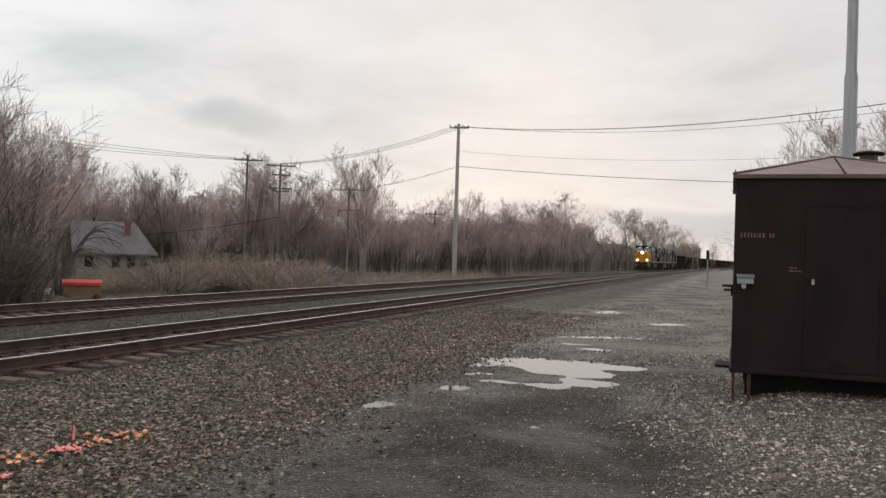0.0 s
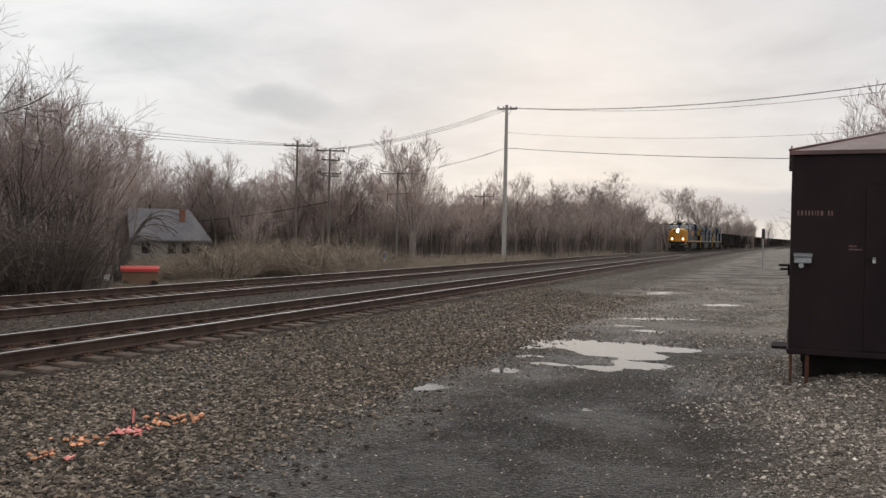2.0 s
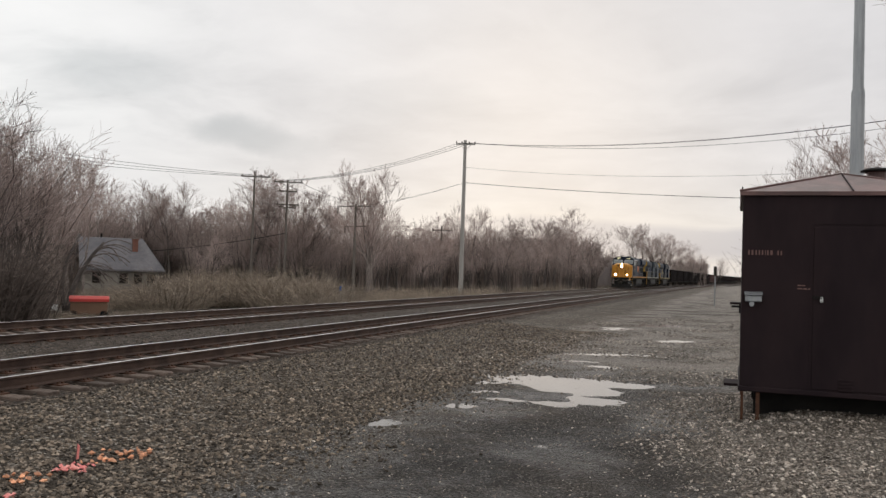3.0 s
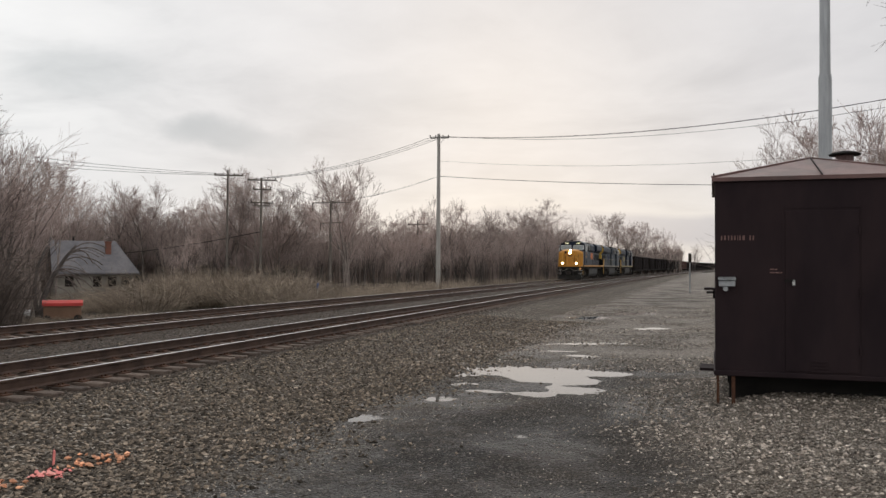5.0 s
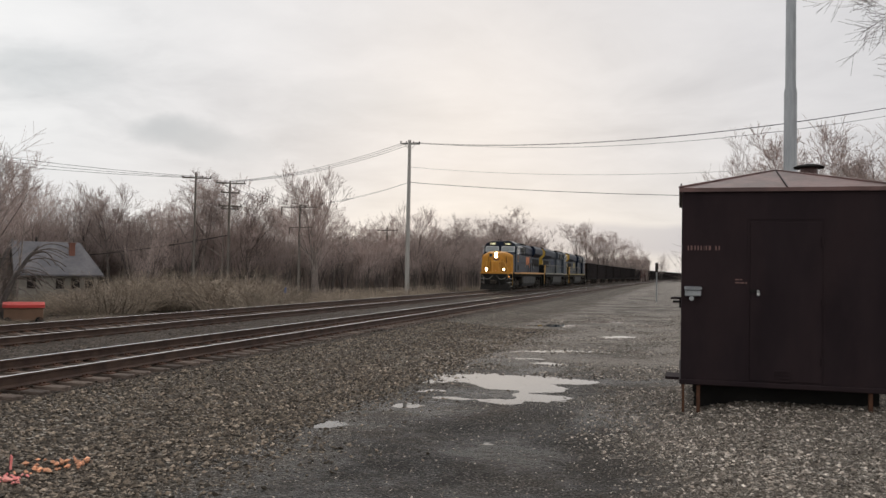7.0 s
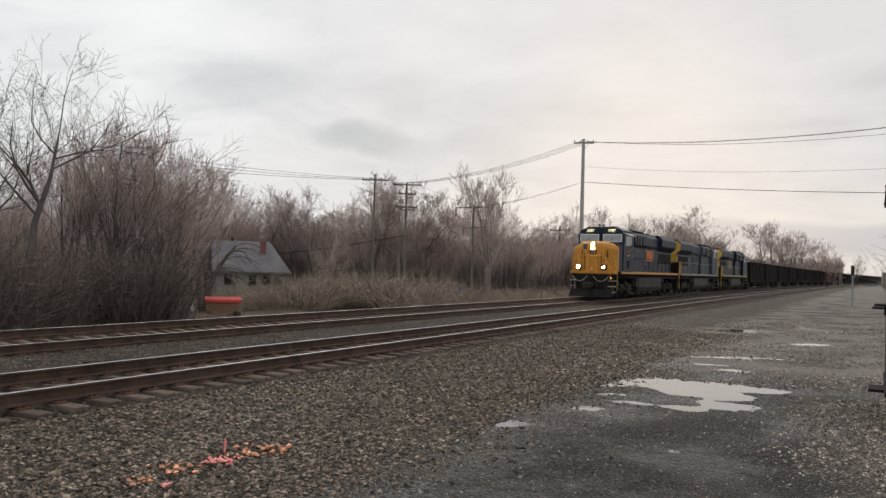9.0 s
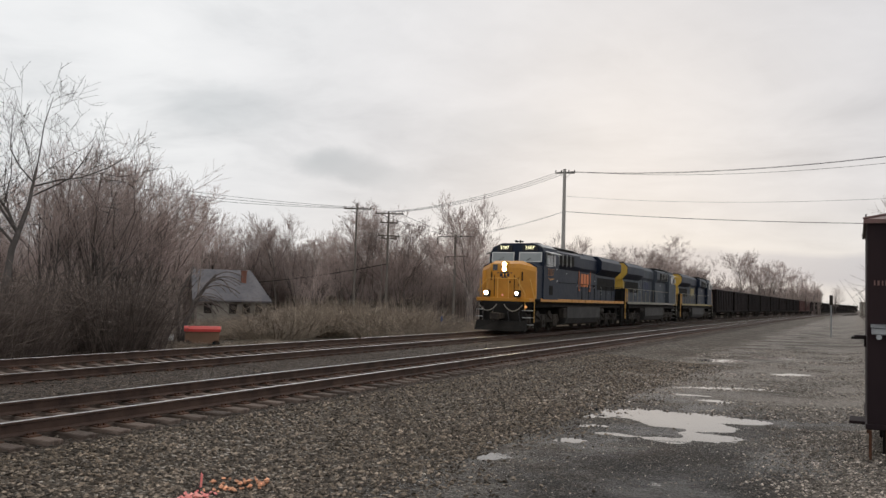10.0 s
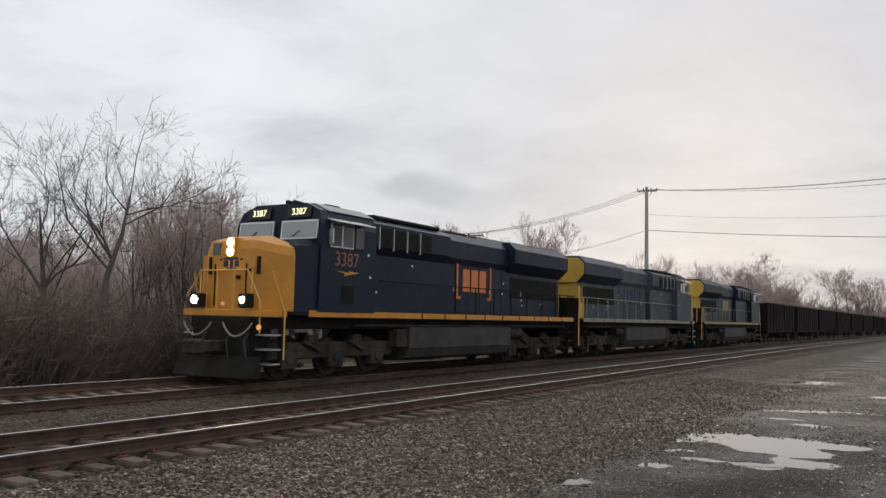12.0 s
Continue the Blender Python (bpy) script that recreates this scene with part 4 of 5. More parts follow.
def shrub(seed, height, count, width, arch=0.5):
    """A clump of thin stems rising from one spot."""
    rnd = random.Random(seed)
    f = Form()
    for i in range(count):
        a = rnd.uniform(0, 2 * math.pi)
        q = Vector((math.cos(a), math.sin(a), 0)) * width * rnd.random() ** 0.7
        b = a + rnd.uniform(-1.2, 1.2)
        d = Vector((math.cos(b) * arch * rnd.random() * 1.6, math.sin(b) * arch * rnd.random() * 1.6, 1)).normalized()
        h = height * rnd.uniform(0.4, 1.0)
        p1, p2 = q + d * h * 0.55, q + d * h + Vector((d.x, d.y, -0.2)) * h * 0.35 * rnd.random()
        w = rnd.uniform(0.008, 0.02)
        f.tube([q, p1, p2], w, 3, w * 0.3)
        for k in range(5):
            g = q.lerp(p1, rnd.uniform(0.3, 1.0)) if k < 3 else p1.lerp(p2, rnd.random())
            e = g + Vector((rnd.uniform(-1, 1), rnd.uniform(-1, 1), rnd.uniform(-0.2, 0.8))) * h * 0.3
            f.tube([g, e], w * 0.55, 3, w * 0.2)
    return f


def woods():
    rnd = random.Random(21)
    kinds = [tree_model("bare_tree", "tall leafless tree with fine upright reddish twigs", (40 + i,), 11.0, 0.55, 4, (10, 7, 5, 4), up=0.55, fork=0.28, twig=0.0085, stout=0.014) for i in range(3)]
    kinds += [tree_model("bare_tree", "leafless spreading tree with grey-brown limbs", (60 + i,), 11.0, 0.8, 4, (9, 6, 5, 4), fork=0.22, up=0.35, twig=0.0085, stout=0.0145) for i in range(3)]
    kinds += [tree_model("tree_clump", "clump of leafless stems rising from one root", tuple(300 + 10 * i + j for j in range(4)), 10.0, 0.6, 3, (9, 6, 5), fork=0.3, up=0.5, lean=0.14, twig=0.0065, stout=0.0105, crook=1.5) for i in range(3)]
    used = set()

    def plant(kind, yaw, dist, rise):
        """A tree at a bearing and distance whose top stands so many degrees above eye level."""
        x, y = at(yaw, dist)
        base = ground_z(x, y) if dist < 150 else -1.2
        k, tall = kinds[kind]
        s = (EYE[2] + dist * math.tan(radians(rise)) - base) / tall
        m = pose(x, y, base, 0, 0, rnd.uniform(0, 360))
        if kind in used:
            k = copy_thing(k, m)
        else:
            used.add(kind)
            k.matrix_world = m
        w = s * rnd.uniform(0.9, 1.15)
        k.scale = (w, w, s)

    for yaw, dist, rise, kind in NEAR_TREES + SINGLE_TREES:
        plant(kind, yaw, dist, rise)
    # the edge of the woods, tree by tree, and lower growth between
    yaw = 62.0
    while yaw > 9.0:
        d = 92 + 28 * max(0.0, (40 - yaw) / 30) + rnd.uniform(-4, 24)
        if 36 < yaw < 43.5:
            d = max(d, 113.0)
        elif 24 < yaw < 34:
            d = max(d, 104.0)
        crest = 5.0 if yaw > 33 else (4.3 if yaw > 23 else 3.7)
        plant(rnd.randrange(9), yaw, d, crest * rnd.uniform(0.72, 1.08))
        plant(6 + rnd.randrange(3), yaw + rnd.uniform(-0.5, 0.5), d - 6, crest * rnd.uniform(0.4, 0.75))
        yaw -= rnd.uniform(0.5, 1.0)


# bearing, distance, degrees of the top above eye level, kind
NEAR_TREES = [(53.0, 43.0, 7.0, 6), (51.2, 41.0, 9.6, 7), (49.6, 41.0, 9.9, 8), (48.2, 42.0, 9.8, 6), (46.9, 44.0, 9.4, 7), (45.7, 46.0, 8.6, 8), (60.5, 40.0, 5.6, 7), (57.5, 44.0, 6.2, 6), (55.2, 46.0, 6.4, 8), (63.0, 44.0, 6.0, 6), (65.5, 43.0, 6.4, 8),
              (50.5, 47.0, 9.2, 1), (48.8, 48.0, 9.6, 2), (47.3, 50.0, 9.0, 0), (54.2, 50.0, 7.0, 2), (59.0, 50.0, 7.0, 1), (44.4, 62.0, 7.6, 2), (43.4, 70.0, 7.4, 0), (42.6, 84.0, 6.2, 1), (45.0, 60.0, 7.4, 5), (41.5, 104.0, 5.6, 2), (37.4, 106.0, 5.6, 2), (38.6, 108.0, 5.3, 7), (36.2, 108.0, 5.2, 1)]
SINGLE_TREES = [(24.35, 88.0, 7.5, 0), (24.5, 90.0, 7.2, 1), (24.2, 91.0, 6.9, 2), (31.2, 101.0, 6.6, 1), (29.8, 101.0, 6.2, 0), (31.7, 100.0, 6.7, 3), (33.0, 104.0, 6.0, 1), (30.5, 98.0, 6.5, 4), (29.0, 98.0, 6.1, 2), (28.2, 102.0, 5.2, 7), (32.8, 100.0, 5.0, 6), (19.8, 118.0, 4.8, 0), (17.7, 122.0, 4.7, 2), (16.6, 124.0, 3.9, 7), (14.4, 135.0, 4.2, 1), (13.3, 138.0, 4.1, 4), (12.3, 138.0, 4.3, 5), (11.5, 140.0, 4.7, 3), (10.7, 150.0, 3.7, 5),
                (6.6, 230.0, 3.8, 4), (5.5, 235.0, 3.5, 5), (4.4, 240.0, 3.1, 3), (3.6, 245.0, 2.7, 5), (6.0, 236.0, 3.6, 3), (5.0, 238.0, 3.2, 7), (7.3, 240.0, 3.0, 6), (2.8, 250.0, 2.3, 7), (1.2, 320.0, 1.6, 6), (-4.4, 60.0, 9.3, 0), (-3.4, 62.0, 8.4, 7), (-5.6, 62.0, 9.0, 1), (-7.2, 64.0, 9.9, 2), (-8.6, 66.0, 10.6, 0), (-10.2, 68.0, 10.0, 1),
                (-11.8, 66.0, 9.6, 5), (-13.6, 70.0, 9.8, 1), (-16.0, 60.0, 10.0, 2), (-6.5, 58.0, 7.5, 8), (-9.4, 60.0, 8.0, 6)]
woods()


def far_woods():
    """The grey-brown mass of woods behind: thousands of thin stems and twigs."""
    rnd = random.Random(8)
    f = Form()
    for k in range(7500):
        yaw = rnd.uniform(2, 66)
        d = (96 + 45 * max(0.0, (38 - yaw) / 30)) * rnd.uniform(1.0, 1.45) if yaw < 44 else rnd.uniform(48, 120)
        if yaw > 43 and rnd.random() < 0.62:
            continue
        if 36.5 < yaw < 42.5:
            d = max(d, 110.0)
        x, y = at(yaw, d)
        h = 1.5 + d * (0.052 if yaw < 30 or yaw > 43 else 0.062) * rnd.uniform(0.45, 1.0)
        if yaw < 9:
            d *= 1.8
            x, y = at(yaw, d)
            h = d * 0.032 * rnd.uniform(0.5, 1.0)
        z = -1.9 if yaw > 30 else -1.2
        lean = Vector((rnd.uniform(-0.12, 0.12), rnd.uniform(-0.12, 0.12), 1.0))
        w = d * rnd.uniform(0.0004, 0.0013)
        base = Vector((x, y, z))
        tip = base + lean * h
        f.tube([base, base + lean * h * 0.5, tip], w, 3, w * 0.25)
        for j in range(5):
            q = base.lerp(tip, rnd.uniform(0.25, 0.95))
            e = q + Vector((rnd.uniform(-1, 1), rnd.uniform(-1, 1), rnd.uniform(0.3, 1.3))) * h * 0.2
            f.tube([q, e], w * 0.5, 3, w * 0.15)
    thing("far_woods", "dense grey-brown leafless woods beyond the tracks", "woods", form=f, mat=DARK_BRUSH, kind="stuff")


far_woods()


def ridge():
    """The wooded rise that closes the view behind the trees."""
    f = Form()
    lower, upper, back = [], [], []
    for k in range(341):
        yaw = 70 - k * 0.2
        d = 175 if yaw > 12 else 175 + (12 - yaw) * 22
        x, y = at(yaw, d)
        h = d * (0.036 if yaw > 12 else 0.036 - (12 - yaw) * 0.0022) + 0.9 * wave(yaw, 0, 0.8) + 0.7 * wave(yaw, 3, 3.1)
        lower.append((x, y, -3))
        upper.append((x * 1.01, y * 1.01, max(0.4, h)))
        back.append((x * 1.4, y * 1.4, max(0.4, h * 1.05)))
    f.rings([lower, upper, back], caps=False, closed=False)
    thing("backdrop", "low wooded rise in grey-brown winter colour", "woods", form=f, mat=HILL, kind="structure")


ridge()


def grey_trees():
    """Crooked dark grey trees that stand out against the sky at the near end."""
    for seed, yaw, d, h in ((7, 53.8, 34.0, 11.2), (12, 57.2, 34.0, 8.8), (15, 61.0, 36.0, 8.8)):
        limbs, twigs = grow(seed, h, 0.78, 4, (7, 6, 5, 3), fork=0.28, up=0.4, crook=1.9, stout=0.02, twig=0.0055)
        x, y = at(yaw, d)
        root = thing("grey_tree", "crooked dark grey bare tree with open branches", "tree", pose(x, y, -0.8, 0, 0, seed * 40), group="bare trees")
        part("trunk", limbs, GREY_BARK, root, smooth=True)
        part("crown", twigs, GREY_BARK, root, "crooked leafless twigs")


grey_trees()


def yard_tree():
    """The tree whose drooping outer twigs hang over the yard."""
    limbs, twigs = grow(123, 12.5, 0.8, 4, (12, 9, 8, 7), fork=0.35, up=-0.2, twig=0.004, stout=0.0085)
    x, y = at(-21.6, 23.0)
    root = thing("yard_tree", "bare tree with drooping fine twigs over the yard", "tree", pose(x, y, -0.4, 0, 0, 200))
    part("trunk", limbs, BARK, root, smooth=True)
    part("crown", twigs, BARK, root, "drooping leafless twigs")


yard_tree()


def leaning_tree():
    rnd = random.Random(99)
    x, y = at(43.0, 50.0)
    root = thing("leaning_tree", "half-fallen bare tree leaning in front of a house", "tree", pose(x, y, -1.35, 0, 0, 44))
    part("trunk", Form().tube([(-0.4, 0, -0.2), (-0.25, 0, 1.1), (0.2, 0, 2.3), (0.8, 0.1, 3.3), (1.35, 0.1, 4.0)], 0.17, 9, 0.07).tube([(-0.45, 0.1, -0.2), (-0.7, 0.1, 1.4), (-0.55, 0.2, 2.8), (0.1, 0.2, 4.4)], 0.13, 8, 0.05), GREY_BARK, root, smooth=True)
    crown = Form()
    for i in range(26):
        u = rnd.uniform(0.15, 1.0)
        p = Vector((-0.3 + 1.6 * u, 0.0, 1.1 + 2.8 * u ** 0.8))
        d = Vector((rnd.uniform(0.3, 1.0), rnd.uniform(-0.5, 0.5), rnd.uniform(-0.1, 0.5)))
        pts = [tuple(p)]
        for k in range(5):
            p = p + d * 0.42
            d = d + Vector((rnd.uniform(-0.2, 0.2), rnd.uniform(-0.2, 0.2), -0.22))
            pts.append(tuple(p))
        crown.tube(pts, rnd.uniform(0.012, 0.035), 5)
    part("crown", crown, BARK, root, "leafless broken branches")


leaning_tree()


def thickets():
    rnd = random.Random(31)
    tan = [shrub(70 + i, 2.6, 150, 1.3, 1.0).mesh("dry_bush", BRUSH) for i in range(3)]
    dark = [shrub(80 + i, 3.4, 170, 1.2, 0.35).mesh("thicket", THICKET) for i in range(3)]

    def put(me, name, label, x, y, s):
        o = new(name, me)
        o.matrix_world = pose(x, y, ground_z(x, y) - 0.05, 0, 0, rnd.uniform(0, 360))
        o.scale = (s * rnd.uniform(0.9, 1.5), s * rnd.uniform(0.9, 1.5), s)
        tagged(o, label, "bush", "bushes by the tracks")

    for i in range(70):
        yaw = rnd.uniform(28.0, 42)
        d = rnd.uniform(52, 74)
        put(rnd.choice(tan), "dry_bush", "tan dry leafless bush beside the tracks", *at(yaw, d), rnd.uniform(0.6, 1.25) * (0.6 if yaw > 38 else 1.0 + 0.5 * max(0.0, wave(yaw, d * 0.2, 0.7))))
    for i in range(60):
        yaw = rnd.uniform(8, 31)
        d = 20.5 / math.sin(radians(yaw)) + rnd.uniform(1, 30)
        put(rnd.choice(tan), "dry_bush", "tan dry leafless bush beside the tracks", *at(yaw, d), rnd.uniform(0.35, 0.7))
    for i in range(90):
        yaw = rnd.uniform(42, 66)
        d = 21.5 / math.sin(radians(yaw)) + rnd.uniform(0.5, 16)
        if 40.5 < yaw < 46.5 and d < 56:
            put(rnd.choice(tan), "dry_bush", "tan dry leafless bush beside the tracks", *at(yaw, d - 2), rnd.uniform(0.12, 0.2))
            continue
        put(rnd.choice(dark), "thicket", "dark tangled leafless thicket beside the tracks", *at(yaw, d), rnd.uniform(0.6, 1.1))
    for yaw, d in ((43.6, 43.0), (44.4, 41.5), (45.2, 42.5), (46.0, 41.0), (43.0, 44.0), (46.6, 42.0), (44.0, 40.0), (45.6, 40.0)):
        put(rnd.choice(tan), "dry_bush", "low dry grass tuft beside the tracks", *at(yaw, d), rnd.uniform(0.1, 0.16))
    for i in range(120):
        y = 6 + 110 * rnd.random() ** 1.3
        x = -19.6 - rnd.random() ** 1.5 * 6 + bend(y)
        put(rnd.choice(tan), "dry_bush", "low dry grass tuft beside the tracks", x, y, rnd.uniform(0.12, 0.32))
    for i in range(40):
        yaw = rnd.uniform(-18, -3.2)
        d = rnd.uniform(48, 60)
        put(rnd.choice(dark), "thicket", "dark tangled leafless thicket behind the shed", *at(yaw, d), rnd.uniform(0.8, 1.3) * (1.6 if yaw < -8 else 1.0))


thickets()

# ---- the train ----
LOCO_LENGTH = 21.8
DRAWN_LENGTH = 20.5


def lengthen(ob, k, done):
    """Draws a vehicle out along its length, but keeps wheels and lettering as they are."""
    for c in ob.children:
        c.location.y *= k
        if c.name.split(".")[0] in ("wheelset", "figures", "road_number"):
            continue
        if c.data.name not in done:
            done.add(c.data.name)
            for v in c.data.vertices:
                v.co.y *= k
        lengthen(c, k, done)


def wheelset(parent, y, r=0.53):
    """Two wheels on an axle, turning about it."""
    root = part("wheelset", Form().tube([(-0.9, 0, 0), (0.9, 0, 0)], 0.09, 8), GRIME, parent, "steel wheels on their axle")
    for s in (-0.75, 0.75):
        part("wheel", Form().disc((s, 0, 0), (1, 0, 0), r - 0.01, 0.11, 24).disc((s + math.copysign(0.03, -s), 0, 0), (1, 0, 0), r + 0.02, 0.03, 24).disc((s * 1.09, 0, 0), (1, 0, 0), 0.16, 0.05, 12).box(s * 1.08 - 0.02, s * 1.08 + 0.02, -0.06, 0.06, -0.4, 0.4), GRIME, root)
    root.matrix_local = pose(0, y, r)
    return root


def truck(parent, yc, axles, name="truck"):
    f = Form()
    lo, hi = yc - axles[-1] - 0.75, yc + axles[-1] + 0.75
    for s in (-1.02, 1.02):
        f.box(s - 0.09, s + 0.09, lo, hi, 0.5, 0.95, 0.05)
        for a in axles:
            y = yc + a
            f.box(s - 0.12, s + 0.12, y - 0.3, y + 0.3, 0.24, 0.72, 0.05)
            f.disc((s * 1.12, y, 0.53), (1, 0, 0), 0.14, 0.08, 12)
            for q in (-0.33, 0.33):
                f.tube([(s * 1.05, y + q, 0.55), (s * 1.05, y + q, 0.9)], 0.085, 8)
        for a in axles[:-1]:
            f.tube([(s * 1.14, yc + a + 0.45, 0.98), (s * 1.14, yc + a + 1.15, 0.7)], 0.05, 6)
            f.box(s - 0.05, s + 0.12, yc + a + 0.7, yc + a + 1.1, 0.9, 1.15, 0.03)
    return part(name, f, GRIME, parent, "grimy cast steel truck frame")


def handrail(parent, pts, posts, mat, r=0.02):
    rail = part("handrail", Form().tube(pts, r, 6), mat, parent)
    for a, b in posts:
        part("stanchion", Form().tube([a, b], r, 6), mat, rail)
    return rail


def CAB(z):
    """How far back the raked front of the cab stands at height z."""
    return 3.3 + max(0.0, (z - 3.45) * 0.12)


def locomotive(scheme):
    """A wide-nosed road diesel, its nose at y = 0 facing -y, its rails at z = 0."""
    lead = scheme == "lead"
    body, nose_mat, end_mat, sill = {"lead": (NAVY, YELLOW, NAVY, YELLOW), "grey": (GREY_BODY, YELLOW_END, YELLOW_END, HAND), "navy": (NAVY, YELLOW, YELLOW_END, DULL_GOLD)}[scheme]
    hood_top = NAVY if lead else (BLUE_OLD if scheme == "grey" else NAVY)
    label = {"lead": "dark navy freight locomotive with a golden yellow nose and lit headlights", "grey": "faded grey freight locomotive with blue letters and yellow ends", "navy": "dark navy trailing freight locomotive with dull gold letters"}[scheme]
    root = thing("locomotive", label, "locomotive", group="locomotives of the train")
    # frame and walkway
    part("underframe", Form().box(-1.2, 1.2, 1.6, 20.2, 1.3, 1.72, 0.03).box(-1.52, 1.52, 2.32, 20.1, 1.66, 1.76, 0.01), SOOT, root)
    for s in (-1, 1):
        y = 3.0
        while y < 19.8:
            b = min(y + (5.2 if y < 5 else 1.32), 20.0)
            part("sill_stripe", Form().box(*sorted((s * 1.515, s * 1.535)), y, b - 0.09, 1.63, 1.80), sill, root, "yellow reflective sill stripe")
            y = b
    # nose: flat centre, raked corners, top falling forward
    plan = [(-1.5, 2.45), (-1.5, 2.3), (-0.82, 1.75), (0.82, 1.75), (1.5, 2.3), (1.5, 2.45)]
    topz = [3.42, 3.38, 3.55, 3.55, 3.38, 3.42]
    nose = Form().rings([[(x, y, 1.76) for x, y in plan], [(x, y, z - 0.22) for (x, y), z in zip(plan, topz)], [(x * 0.97, y + 0.07, z) for (x, y), z in zip(plan, topz)], [(x * 0.9, min(2.6, y + 0.6), z) for (x, y), z in zip(plan, (3.45, 3.46, 3.72, 3.72, 3.46, 3.45))]])
    nose_ob = part("nose", nose, nose_mat, root, "golden yellow short hood")
    part("nose_side", Form().rings([[(-1.5, 2.452, 1.76), (1.5, 2.452, 1.76), (1.5, 3.32, 1.76), (-1.5, 3.32, 1.76)], [(-1.5, 2.452, 3.44), (1.5, 2.452, 3.44), (1.5, 3.32, 3.5), (-1.5, 3.32, 3.5)], [(-1.2, 2.6, 3.62), (1.2, 2.6, 3.62), (1.2, 3.32, 3.70), (-1.2, 3.32, 3.70)]]), body, root)
    for s in (-0.55, 0.55):
        part("panel_seam", Form().box(s - 0.02, s + 0.02, 1.735, 1.76, 1.85, 2.95), SOOT, nose_ob)
    part("nose_door", Form().box(-1.32, -0.98, 2.02, 2.06, 1.85, 3.2), nose_mat, nose_ob)
    for x, z, w, h in ((0.98, 2.9, 0.04, 0.45), (-0.70, 2.9, 0.04, 0.45), (0.30, 2.6, 0.09, 0.09), (0.72, 2.78, 0.09, 0.06), (0.8, 2.45, 0.07, 0.05)):
        part("grab_iron", Form().box(x - w / 2, x + w / 2, 1.68, 1.78, z - h / 2, z + h / 2), SOOT, nose_ob)
    # emblem on the nose as plain dark shapes
    for x, z, w, h in ((0, 3.08, 0.5, 0.06), (-0.18, 2.95, 0.16, 0.16), (0.02, 2.95, 0.1, 0.2), (0.2, 2.95, 0.14, 0.16), (0.0, 2.82, 0.34, 0.05), (-0.36, 3.06, 0.1, 0.05), (0.36, 3.06, 0.1, 0.05)):
        part("emblem_bar", Form().box(x - w / 2, x + w / 2, 1.742, 1.752, z - h / 2, z + h / 2), BLUE_OLD, nose_ob)
    part("nose_window", Form().box(-0.66, -0.4, 1.74, 1.85, 3.18, 3.5), DARK_PANE, nose_ob)
    housing = part("headlight", Form().box(-0.16, 0.16, 1.70, 2.1, 3.12, 3.64, 0.03), nose_mat, root, "twin headlights lit in one housing")
    for z in (3.26, 3.5):
        part("lens", Form().disc((0, 1.694, z), (0, 1, 0), 0.105, 0.006, 16), HEADLIGHT if lead else DARK_PANE, housing)
    # cab
    prof = [(-1.55, 1.76), (-1.55, 4.1), (-1.4, 4.5), (-0.9, 4.72), (0.9, 4.72), (1.4, 4.5), (1.55, 4.1), (1.55, 1.76)]
    cab = Form()
    front = [(x, CAB(z), z) for x, z in prof]
    cab.rings([front, [(x, 5.7, z) for x, z in prof]])
    cab_ob = part("cab", cab, body, root)
    part("cab_roof", Form().rings([[(x, y, z) for x, z in ((-1.44, 4.51), (-0.92, 4.75), (0.92, 4.75), (1.44, 4.51), (0.9, 4.7), (-0.9, 4.7))] for y in (3.75, 5.75)]), GRIME if not lead else ALU_DULL, cab_ob, "worn pale cab roof")
    for s in (-1, 1):
        a, b = sorted((s * 0.14, s * 1.42))
        w = part("windscreen", Form().prism([(CAB(3.72) - 0.035, 3.72), (CAB(3.72) + 0.02, 3.72), (CAB(4.24) + 0.02, 4.24), (CAB(4.24) - 0.035, 4.24)], a, b, "x"), ALU, cab_ob, "silver windscreen frame")
        part("pane", Form().prism([(CAB(3.77) - 0.05, 3.77), (CAB(3.77), 3.77), (CAB(4.19), 4.19), (CAB(4.19) - 0.05, 4.19)], a + 0.05, b - 0.05, "x"), SKY_PANE, w)
        part("wiper", Form().tube([((a + b) / 2 - 0.2, CAB(3.78) - 0.07, 3.78), ((a + b) / 2 + 0.05, CAB(3.95) - 0.07, 3.95)], 0.012, 5), BLACK, w)
        # number boards above the windscreens
        nx = s * 0.72
        nb = part("number_board", Form().prism([(CAB(4.32) - 0.05, 4.32), (CAB(4.32) + 0.05, 4.32), (CAB(4.62) + 0.05, 4.62), (CAB(4.62) - 0.05, 4.62)], nx - 0.42, nx + 0.42, "x"), BLACK, cab_ob, "black number board with lit figures")
        if lead:
            writing("figures", "3387", 0.26, NUMBER_GLOW, nb, pose(nx, CAB(4.47) - 0.055, 4.47, 83, 0, 0), "glowing pale yellow figures")
        # side windows with a frame each, and the sun visor
        for y0, y1 in ((3.75, 4.15), (4.22, 4.62), (4.75, 5.1)):
            fr = part("side_window", Form().box(*sorted((s * 1.53, s * 1.575)), y0 - 0.04, y1 + 0.04, 3.52, 4.2), ALU if y0 < 4.7 else body, cab_ob, "silver framed cab side window")
            part("pane", Form().box(*sorted((s * 1.56, s * 1.582)), y0, y1, 3.56, 4.16), DARK_PANE, fr)
        part("sun_visor", Form().prism([(s * 1.5, 4.27), (s * 1.5, 4.31), (s * 1.9, 4.2), (s * 1.9, 4.17)], 3.6, 5.2, "y"), ALU, cab_ob, "silver sun visor")
        part("mirror", Form().box(*sorted((s * 1.58, s * 1.72)), 3.62, 3.65, 3.6, 4.0), ALU, cab_ob)
